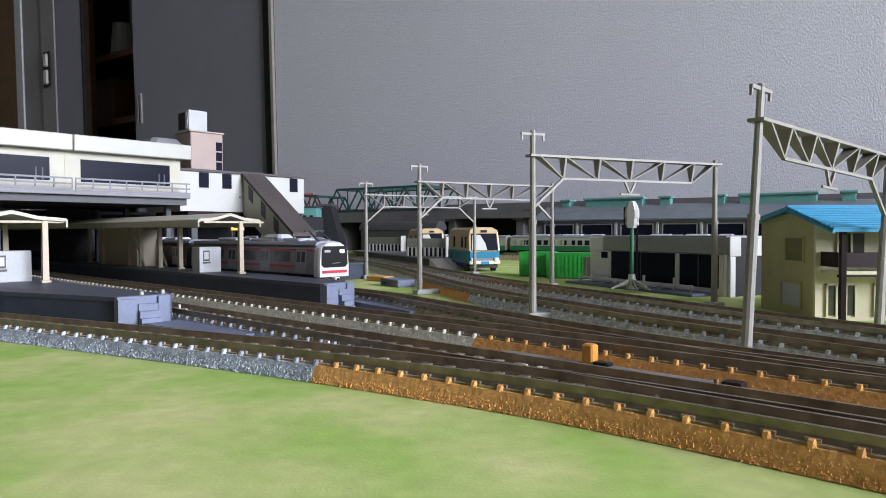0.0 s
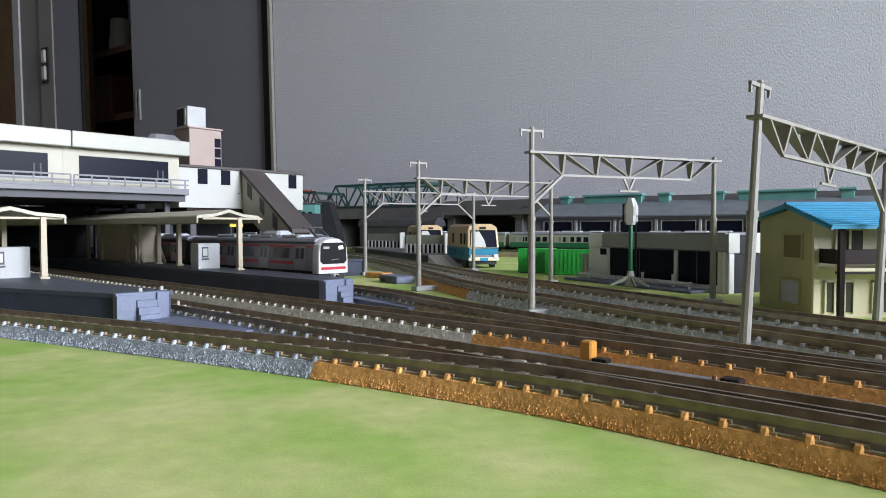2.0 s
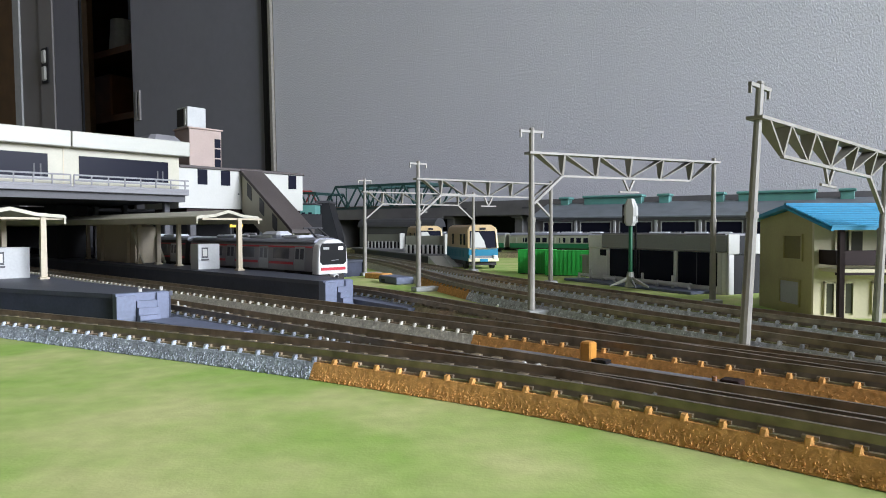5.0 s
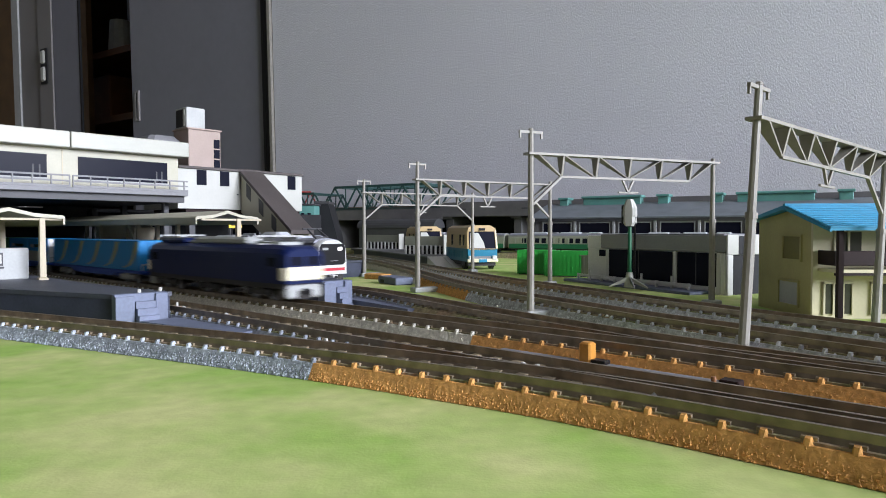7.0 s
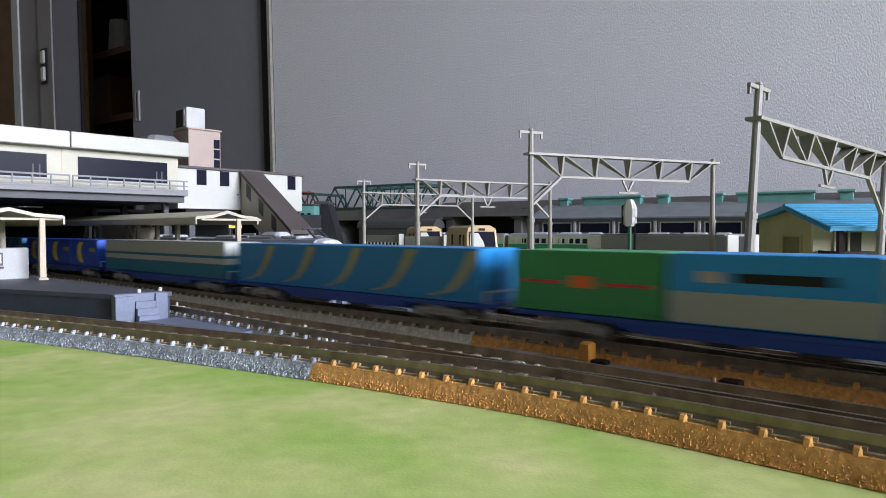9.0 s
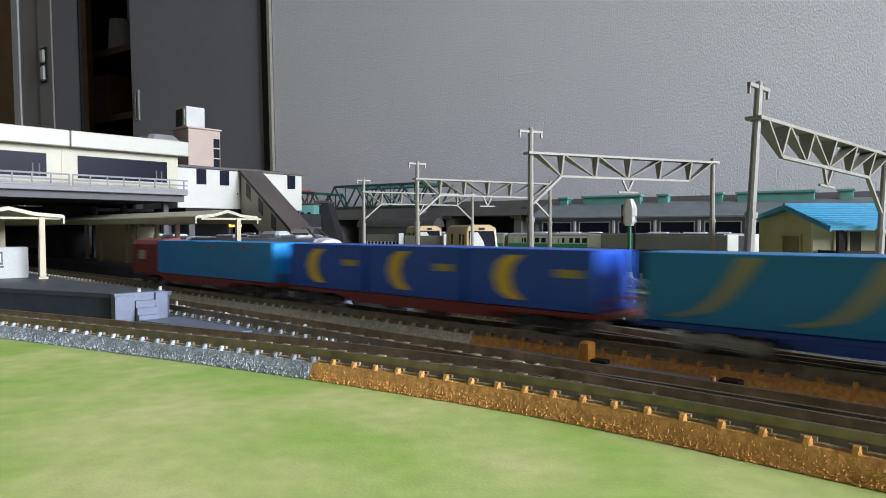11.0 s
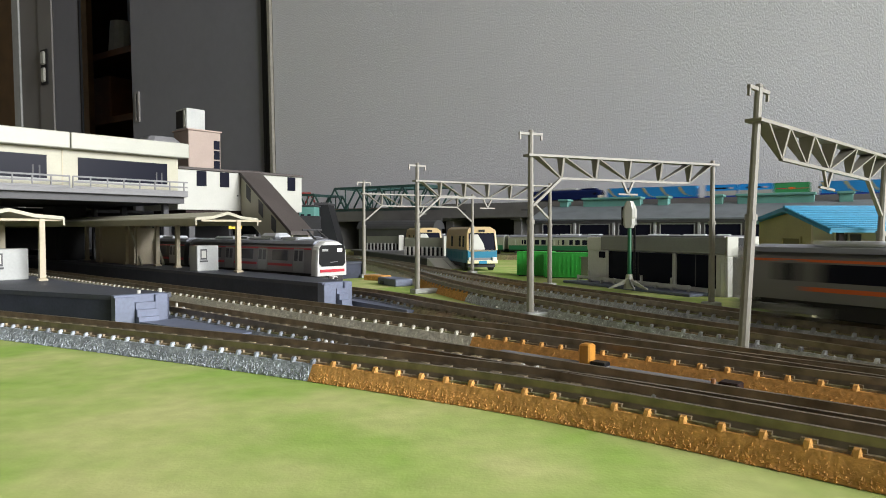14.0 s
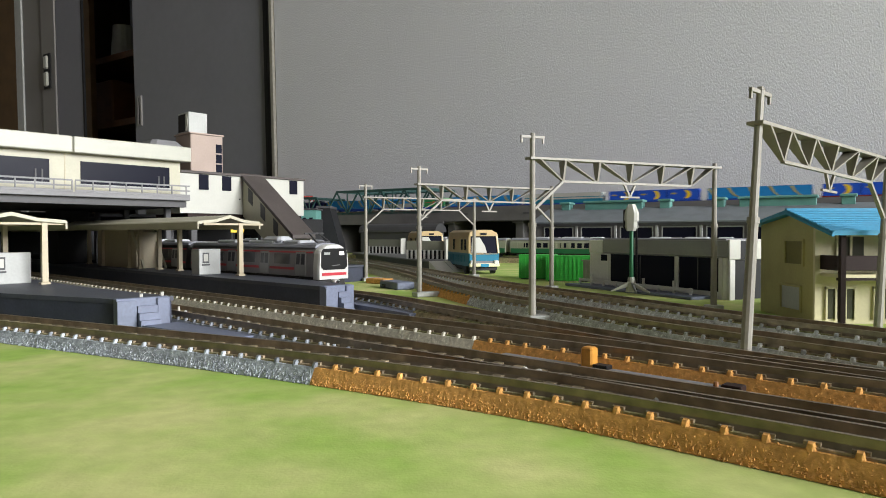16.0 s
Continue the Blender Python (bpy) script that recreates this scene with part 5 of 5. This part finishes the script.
def white_building():
    m = at(96, 441, 0, math.degrees(math.atan2(336 - 441, 146 - 96)))
    w = thing("station_office", m, "low pale grey flat-roofed office with wide dark windows", "office building")
    L, D, H = 112.0, 30.0, 31.0
    part("body", box(B(), 0, L, 0.8, D, 0, H - 9.2, 0.2), office_wall, w)
    part("parapet", box(B(), 14, L + 1, 0, D, H - 9, H, 0.4), parapet_shade_grey, w, "parapet band with its shade put into the grey")
    part("stair_block", box(B(), 0, 13.8, 0.2, D, H - 9.3, H - 0.6, 0.4), office_wall, w)
    part("roof_deck", box(B(), 2, L - 1, 1.5, D - 1, H, H + 0.5), mid_grey, w)
    for y0, y1 in ((0.5, 8.5), (15, D - 4)):
        part("parapet_end", box(B(), L + 1.0, L + 2.2, y0, y1, H - 10, H + 0.3, 0.2), white_mat, w)
    # charcoal strip laid on the end for the shade between the parapet pieces
    part("parapet_gap", box(B(), L + 0.8, L + 1.4, 8.6, 14.9, H - 10, H - 0.4), charcoal, w, "charcoal strip painted as the shaded gap in the parapet end")
    for x0, x1 in ((22, 76), (80, 107)):
        win = part("window", box(B(), x0, x1, 0.3, 1.2, 4, H - 9.4), dark_glass, w)
        part("mullion", box(B(), (x0 + x1) / 2 - 0.3, (x0 + x1) / 2 + 0.3, 0.1, 1, 4, H - 9.4), dark_grey, win)
    for x in (20.6, 78, 108.6):
        part("pillar", box(B(), x - 1.3, x + 1.3, 0.1, 2, 0, H - 9.2, 0.2), face_white, w)
    part("small_window", box(B(), 12, 18, 0.4, 1.2, 17, 21), dark_glass, w)
    part("end_wall_column", box(B(), L + 0.2, L + 2.0, 1, 5, 0, H - 10, 0.3), face_white, w)
    # flat charcoal sheet: a recessed porch's shade put into colour
    part("end_doorway", box(B(), L - 0.2, L + 0.4, 5.2, D - 0.3, 0, H - 10.2), charcoal, w, "charcoal sheet painted as the shade of a recessed porch")
    f = thing("low_fence", m, "low white railing in front of the office", "fence")
    bm = B()
    bar(bm, (-2, -6, 4.2), (96, -6, 4.2), 0.9, 1.6)
    part("rail", bm, face_white, f)
    for i in range(9):
        part("fence_post", box(B(), -2 + i * 12, -0.8 + i * 12, -6.6, -5.4, 0, 5.2 if i not in (1, 5, 7) else 8.5), face_white, f)
    s = structure("forecourt", box(B(), -6, 104, -15, 0.6, 0, 1.6, 0.3), platform_end, "grey forecourt slab before the office", "slab", m)
    return w


white_building()


def signal():
    s = thing("lamp_signal", at(105, 372, 0, -30), "white-headed signal on a dark green mast with splayed feet", "signal")
    part("mast", tube(B(), (0, 0, 2), (0, 0, 44), 1.3, 1.1, 10), train_green, s)
    part("ladder", box(box(B(), 2.6, 3.3, -0.5, 0.2, 3, 42), 2.2, 2.5, -0.5, 0.2, 12, 36), black_mat, s)
    bm = B()
    loft(bm, [[(x, y, z) for x, y in ((-r, -2), (-r * 0.6, -3), (r * 0.6, -3), (r, -2), (r, 2), (-r, 2))] for r, z in ((2.2, 36), (3.3, 38), (3.1, 41), (3.6, 42), (3.5, 46), (2.4, 49), (1.4, 51))])
    part("head", bm, white_mat, s, "white signal head")
    part("backboard", box(B(), -5.2, -3.2, 1.0, 2.2, 37, 48, 0.4), black_mat, s)
    for i, (x, y) in enumerate(((-10, -5), (11, -4), (0, 9), (5, -8))):
        bm = B()
        loft(bm, [[(0, -1.5, 5), (0, 1.5, 5), (0, 1.5, 8), (0, -1.5, 8)], [(x, y - 1, 1.6), (x, y + 1, 1.6), (x, y + 1, 2.4), (x, y - 1, 2.4)]])
        part("foot", bm, white_mat if i != 3 else mid_grey, s)
    part("hub", tube(B(), (0, 0, 1.6), (0, 0, 10), 3.2, 1.8, 10), white_mat, s)


signal()


def crate(x, y, turn, w, d, h, mat, label):
    c = thing("storage_container", at(x, y, 0, turn), label, "container", "storage containers")
    part("body", box(B(), 0, w, 0, d, 0.6, h, 0.4), mat, c)
    part("base", box(B(), 0.8, w - 0.8, 0.8, d - 0.8, 0, 0.7), dark_grey, c)
    bm = B()
    for i in range(int(w / 3)):
        box(bm, 1 + i * 3, 1.8 + i * 3, -0.25, 0.05, 1.4, h - 1)
    part("side_ribs", bm, mat, c)
    bm = B()
    for x in (0, w):
        bar(bm, (x, 0, 0.6), (x, 0, h), 0.8, 0.8)
    bar(bm, (0, 0, h), (w, 0, h), 0.8, 0.8)
    part("edge_frame", bm, mat, c)


crate(57, 505, -18, 26, 22, 18.5, green_box, "bright green goods container on the grass")
crate(74, 481, -14, 31, 20, 18.5, green_box, "bright green goods container nearer the track")
crate(97, 476, -30, 14, 14, 15.5, olive_box, "small olive-grey box beside the green containers")


def bus(x, y, turn):
    """A toy bus, its face at y 0 looking to -y."""
    b = thing("toy_bus", at(x, y, 0, turn), "cream and teal-blue toy bus with a white interior", "bus", "toy buses")
    W, L = 13.5, 78.0
    low = [(-W, 7), (W, 7), (W, 18), (-W, 18)]
    bm = B()
    loft(bm, [[(k * px, y, z) for px, z in low] for y, k in ((0, 0.95), (1.5, 1.0), (L, 1.0))])
    part("lower_body", bm, bus_blue, b, "teal-blue lower body")
    bm = B()
    up = lambda y, k, z0: [(-W * 0.98 * k, y, z0), (W * 0.98 * k, y, z0), (W * 0.96 * k, y, 30), (W * 0.86 * k, y, 36), (W * 0.6 * k, y, 38), (-W * 0.6 * k, y, 38), (-W * 0.86 * k, y, 36), (-W * 0.96 * k, y, 30)]
    loft(bm, [up(4.5, 0.98, 18), up(8, 1.0, 18), up(L, 1.0, 18)])
    part("upper_body", bm, bus_cream, b, "cream upper body")
    bm = B()
    loft(bm, [[(-W * 0.93, 0.9, 18), (W * 0.93, 0.9, 18), (W * 0.93, 6, 18), (-W * 0.93, 6, 18)], [(-W * 0.86, 3.6, 33), (W * 0.86, 3.6, 33), (W * 0.86, 6, 33), (-W * 0.86, 6, 33)]])
    part("windscreen", bm, dark_glass, b)
    part("seat_cover", loft(B(), [[(-11, 0.5, 18.5), (2.5, 0.5, 18.5), (2.5, 2.6, 18.5), (-11, 2.6, 18.5)], [(-10.6, 1.6, 24), (1.2, 1.6, 24), (1.2, 3, 24), (-10.6, 3, 24)], [(-9.8, 3.0, 31.5), (-3, 3.0, 31.5), (-3, 4, 31.5), (-9.8, 4, 31.5)]]), white_mat, b, "white shape behind the windscreen")
    bm = B()
    for s in (-1, 1):
        bar(bm, (s * W * 0.94, 0.8, 18), (s * W * 0.88, 4, 34), 1.6, 1.6)
    bar(bm, (-W * 0.9, 3.6, 34.2), (W * 0.9, 3.6, 34.2), 2.0, 3.0)
    bar(bm, (-W * 0.9, 0.6, 17.6), (W * 0.9, 0.6, 17.6), 1.2, 1.2)
    part("screen_frame", bm, bus_cream, b)
    part("route_box", box(B(), -2.6, 2.6, 1.6, 3.4, 33.6, 35.6), black_mat, b)
    part("bumper", box(B(), -W, W, -1.6, 0.6, 6.6, 9.6, 0.5), loco_cream, b, "cream bumper")
    for s in (-1, 1):
        part("headlamp", box(B(), *sorted((s * 8.2, s * 12.4)), -2.0, 0.4, 8.4, 12.2, 0.5), face_white, b)
        for y in (14, 62):
            part("wheel", tube(B(), (s * 10, y, 5), (s * 13.3, y, 5), 5, n=16), black_mat, b)
    part("grille", box(B(), -7.4, 7.4, -0.5, 0.4, 9.2, 11.6), mid_grey, b)
    part("number_plate", box(B(), -3.4, 3.4, -2.0, -1.4, 6.6, 9.2), blue_roof, b, "blue plate")
    for y in (11, 23, 52):
        for s in (-1, 1):
            part("side_window", box(B(), *sorted((s * W * 0.9, s * W * 0.995)), y, y + 5, 20.5, 30), dark_glass, b)
    for y in (14, 24, 34, 44, 54, 64):
        part("side_panel", box(B(), -W - 0.3, -W + 0.3, y, y + 7, 10, 16), box_teal, b)
    part("underside", box(B(), -W * 0.9, W * 0.9, 2, L - 2, 3.4, 7.1), chassis, b)


bus(33.5, 562, 13)
bus(-14, 714, 13)


def fence_platform():
    p = thing("goods_platform", Matrix(), "dark goods platform with a pale ramp", "platform", "station platforms", "structure")
    edge = [(-15, 622), (13, 630), (4, 690), (-19, 705), (-45, 930), (-130, 930), (-62, 745)]
    part("side_wall", plate(B(), edge, 0, 8), dark_grey, p)
    part("deck", plate(B(), [(x - 0.4, y - 0.4) for x, y in edge], 8, 9.2), mid_grey, p)
    for u0, u1 in ((0.0, 0.49), (0.51, 1.0)):
        x0, y0, x1, y1 = -15 + 28 * u0, 621.4 + 8 * u0, -15 + 28 * u1, 621.4 + 8 * u1
        dx, dy = 9.5, -32
        part("ramp", loft(B(), [[(x0, y0, 0), (x1, y1, 0), (x1, y1, 9.2), (x0, y0, 9.2)], [(x0 + dx, y0 + dy, 0), (x1 + dx, y1 + dy, 0), (x1 + dx, y1 + dy, 0.8), (x0 + dx, y0 + dy, 0.8)]]), office_wall, p, "pale grey ramp half")
    for x0, y0, x1, y1 in ((-40, 690, 0.3, 669), (-104, 902, -58, 868)):
        ln = math.hypot(x1 - x0, y1 - y0)
        f = thing("panel_fence", at(x0, y0, 9.2, math.degrees(math.atan2(y1 - y0, x1 - x0))), "pale olive panel fence with white pickets", "fence", "panel fences")
        part("panel", box(B(), 0, ln, 0, 1.2, 8.5, 18.5), olive_box, f)
        part("lower_panel", box(B(), 0, ln, 0.4, 1.0, 0, 8.4), charcoal, f, "dark lower panel")
        n = 9
        for i in range(n):
            part("picket", box(B(), i * ln / n, i * ln / n + 2.0, -0.4, 1.6, 0, 9.2), face_white, f)
        part("end_panel", box(B(), ln, ln + 1.6, -1.5, 8, 0, 20), white_mat, f)
    return p


fence_platform()


# ---- hall and viaduct at the back ----
BACK = Matrix.Translation((V0.x * MM, V0.y * MM, 0)) @ pose(0, 0, 0, 0, 0, math.degrees(math.atan2(VY, VX)))


def hall():
    h = thing("train_hall", BACK, "long grey train hall with teal roof lights", "train hall")
    part("wall", box(B(), 110, 820, -199, -90, 0, 47), hall_wall, h)
    part("roof", loft(B(), [[(x, -204, 47.6), (x, -145, 66), (x, -86, 47.6), (x, -86, 49.2), (x, -145, 67.8), (x, -204, 49.2)] for x in (104, 826)]), hall_roof, h)
    part("eave_shadow", box(B(), 106, 824, -203, -200, 44.6, 47.5), dark_grey, h)
    k = 122
    while k < 800:
        w = part("window", box(B(), k, k + 36, -199.8, -198.6, 20, 42), dark_glass, h)
        part("window_frame", box(box(box(box(B(), k - 1.2, k, -200.4, -199, 18.5, 43.4), k + 36, k + 37.2, -200.4, -199, 18.5, 43.4), k, k + 36, -200.4, -199, 42, 43.4), k, k + 36, -200.4, -199, 18.5, 20), light_grey, w)
        part("pilaster", box(B(), k + 40, k + 43, -201.4, -199, 0, 44.5, 0.2), light_grey, h)
        k += 48
    for k0, k1, hi in ((157, 230, 77), (340, 417, 77), (125, 136, 76), (251, 263, 77), (313, 324, 77), (440, 453, 77), (500, 580, 77)):
        v = part("roof_light", box(B(), k0, k1, -152, -138, 62, hi - 3, 0.4), teal, h, "teal roof light")
        part("roof_light_cap", box(B(), k0 - 1.8, k1 + 1.8, -155, -135, hi - 3, hi, 0.7), teal, v)


hall()


def viaduct():
    v = thing("viaduct", BACK, "long dark grey viaduct with parapets", "viaduct", kind="structure")
    part("deck", box(B(), -900, 480, -40, 40, 58, 69.6), viaduct_mat, v)
    for y0, y1 in ((-42, -39.8), (39.8, 42)):
        part("parapet", box(B(), -124, 480, y0, y1, 56, 79), viaduct_mat, v)
        part("parapet", box(B(), -900, -640, y0, y1, 56, 79), viaduct_mat, v)
        part("parapet", box(B(), -640, -124, y0, y1, 52, 74), viaduct_mat, v)
    for k in range(-860, 480, 124):
        part("pier", box(B(), k - 7, k + 7, -30, 30, 0, 58, 1.0), viaduct_mat, v)
        part("pier_cap", box(B(), k - 9, k + 9, -38, 38, 52, 58, 0.6), viaduct_mat, v)
    for i in range(5):
        part("girder_mark", box(B(), -90 + i * 110, -78 + i * 110, -42.6, -41.9, 66, 68.5), dark_grey, v)


viaduct()
# added backing: the shade below the deck, put into a charcoal sheet
structure("viaduct_wall", box(B(), -620, 108, 44, 58, 0, 57, 0.5), charcoal, "added charcoal backing for the shade under the viaduct", "wall", BACK)
loco_shed = thing("long_shed", BACK, "low dark grey shed with a rounded roof under the viaduct", "shed")
part("wall_shell", box(B(), -255, -108, -96, -66, 0, 40, 0.5), dark_grey, loco_shed)
part("roof", loft(B(), [[(k, -81 + 17 * math.cos(g), 38 + 14 * math.sin(g)) for g in [math.pi * q / 10 for q in range(11)]] for k in (-258, -105)]), dark_grey, loco_shed, "rounded grey roof")


def truss(k0, k1, mat, label):
    t = thing("truss_bridge", BACK, label, "truss bridge", "truss bridges")
    n = 10 if k1 - k0 > 100 else 4
    step = (k1 - k0) / n
    z0, z1 = 72.0, (112.0 if n == 10 else 103.0)
    for y in (-40.5, 40.5):
        bm = B()
        bar(bm, (k0, y, z0), (k1, y, z0), 3, 4)
        bar(bm, (k0 + step, y, z1), (k1 - step, y, z1), 3.4, 4)
        part("chord", bm, mat, t)
        for i in range(n):
            up = i % 2 == 0
            bm = B()
            a, b = k0 + i * step, k0 + (i + 1) * step
            bar(bm, (a, y, z0 if up else z1), (b, y, z1 if up else z0), 2.2, 2.6)
            part("diagonal", bm, mat, t)
        for i in range(2, n - 1, 2):
            bm = B()
            bar(bm, (k0 + i * step, y, z0), (k0 + i * step, y, z1), 1.6, 1.6)
            part("vertical", bm, mat, t)
    for i in range(1, n):
        bm = B()
        bar(bm, (k0 + i * step, -40.5, z1), (k0 + i * step, 40.5, z1), 1.8, 2.2)
        part("top_strut", bm, mat, t)
        if i < n - 1:
            bm = B()
            bar(bm, (k0 + i * step, -40.5, z1), (k0 + (i + 1) * step, 40.5, z1), 1.2, 1.4)
            part("wind_brace", bm, mat, t)
    return t


truss(-380, -128, truss_green, "dark green lattice truss bridge on the viaduct")
truss(-458, -386, truss_green, "dark green lattice truss bridge farther along the viaduct")
truss(-720, -464, truss_red, "red lattice truss bridge at the viaduct's end")


# sheds and stored trains in the background
def shed(m, w, d, h, mat, label, win=True):
    s = thing("shed", m, label, "shed")
    part("wall_shell", box(B(), 0, w, 0, d, 0, h, 0.5), mat, s)
    part("roof", box(B(), -1.5, w + 1.5, -1.5, d + 1.5, h, h + 1.8, 0.4), dark_grey, s)
    if win:
        for i in range(max(1, int(w / 8))):
            part("window", box(B(), 2 + i * 8, 6 + i * 8, -0.4, 0.4, h * 0.7, h * 0.86), dark_glass, s)
    return s


shed(at(-168, 772, 0, -4), 18, 24, 63, teal, "small teal tower shed behind the station")
blk = thing("bridge_abutment", at(-155, 800, 0, 0), "dark grey sloping bridge abutment", "abutment")
part("body", loft(B(), [[(0, y, 0), (29, y, 0), (27, y, 24), (16, y, 66), (0, y, 68)] for y in (0, 46)]), charcoal, blk)
part("coping", box(B(), -1, 17, -1, 47, 66, 69, 0.3), dark_grey, blk)

for i in range(2, 4):
    car = emu_car("stored_train", "cream and green stored train car", 134, train_green, 1 if i == 3 else 0, olive_box, "orange", upper_band=False)
    part("green_skirt", box(B(), -66, 66, -9.65, 9.65, 6.2, 11.5), train_green, car, "dark green lower side")
    for k in range(15):
        for e in (-1, 1):
            part("window_pillar", side_panel(18.8, -60 + k * 8.2, -57.4 + k * 8.2, e, 12.2, 18.3, 0.35), olive_box, car)
    car.matrix_basis = at(*via(-250 + 140 * i, -252), RAIL, math.degrees(math.atan2(VY, VX)))
for i in range(2, 5):
    car = emu_car("stored_train", "silver stored train car with white roof units", 134, mid_grey, 0, light_grey, "red", upper_band=False)
    car.matrix_basis = at(*via(-120 + 140 * i, -224), RAIL, math.degrees(math.atan2(VY, VX)))
for off, k0, k1 in ((-252, -340, 300), (-224, -200, 540)):
    structure("stored_track", box(B(), k0, k1, off - 9, off + 9, 0, RAIL), bed_top, "dark track bed under the stored trains", "track", BACK)

# small things between the tracks
t = thing("point_motor", at(*ab(-81, 139.5), 0, -42.5), "orange point motor box beside the brown track", "point motor")
part("box", box(B(), -1.5, 1.5, -1.6, 1.6, 0, 7.2, 0.4), orange_box, t)
part("socket", box(B(), 1.6, 5.5, -1.6, 1.2, 0.5, 3.4, 0.2), black_mat, t)
for a0, a1 in ((-106, -83), (-75, -49)):
    structure("point_strip", box(B(), a0, a1, 134.6, 139.4, 0, 2.8, 0.2), mid_grey, "flat grey cover strip of the point motor", "cover strip", STATION)
structure("point_strip", box(B(), -49, -45, 136, 139.4, 0, 3.6, 0.2), dark_brown, "dark end clip of the cover strip", "cover strip", STATION)
t = thing("track_end", at(-37, 430, 0, -60), "grey plastic track connector lying on the grass", "track connector")
part("body", box(B(), 0, 26, -6, 6, 0, 4.6, 0.5), platform_end, t)
part("slot", box(B(), 4, 9, -6.2, -5.6, 0.8, 2.6), black_mat, t)
t = thing("track_end", at(-52, 468, 0, -40), "short brown ballast piece lying on the grass", "track piece")
part("body", box(B(), 0, 18, -6, 4, 0, 3.6, 0.5), brown_ballast, t)
rng = random.Random(4)
for i in range(46):
    a = rng.uniform(-330, -20)
    b = rng.choice((128, 131, 134, 137, 167, 169, 104)) + rng.uniform(-2, 2)
    s = rng.uniform(0.5, 1.0)
    st = tagged(new("pebble", mesh_of("pebble", loft(B(), [[(r * s * math.cos(k * 1.05), r * s * math.sin(k * 1.05), z * s) for k in range(6)] for r, z in ((0.7, 0), (1, 0.5), (0.5, 1.1))]), light_grey)), "loose pale ballast chip between the tracks", "pebble", "loose ballast chips")
    st.matrix_basis = at(*ab(a, b), 0.5, rng.uniform(0, 360))

clip = thing("rail_joiner", at(49.5, 262, 0, 20), "small orange joiner at the portal's foot", "track joiner")
part("body", box(B(), -1.4, 1.4, -1.2, 1.2, 0, 4.2, 0.3), orange_box, clip)
part("tab", box(B(), -1.0, 1.0, -3.2, -1.2, 0, 1.6, 0.2), orange_box, clip)

rng = random.Random(9)
for i in range(44):
    a, b = rng.uniform(-330, -50), rng.choice((114, 118, 121, 150, 154, 157, 205)) + rng.uniform(-2.5, 2.5)
    s = rng.uniform(0.45, 0.95)
    st = tagged(new("pebble", mesh_of("pebble", loft(B(), [[(r * s * math.cos(k * 1.05), r * s * math.sin(k * 1.05), z * s) for k in range(6)] for r, z in ((0.8, 0), (1, 0.5), (0.5, 1.2))]), white_mat if i % 3 else light_grey)), "stray pale ballast chip on the track bed", "pebble", "loose ballast chips")
    st.matrix_basis = at(*ab(a, b), 4.1, rng.uniform(0, 360))
for x, y, h, mat2, label in ((-102.6, 254, 6.5, white_mat, "tiny white marker post beside the track"), (-31, 174, 5.4, white_mat, "tiny white marker stub between the rails"), (49.6, 120.6, 7.0, sleeper_tan, "small tan cone marker between the tracks"), (44, 122, 5.0, white_mat, "tiny white marker stub between the tracks")):
    mk = thing("marker_post", at(x, y), label, "marker", "track markers")
    part("stem", tube(B(), (0, 0, 0), (0, 0, h), 0.9, 0.45, 8), mat2, mk)
    part("foot", tube(B(), (0, 0, 0), (0, 0, 0.8), 1.4, 1.2, 8), mat2, mk)

build_tracks()
build_trains()
motions()
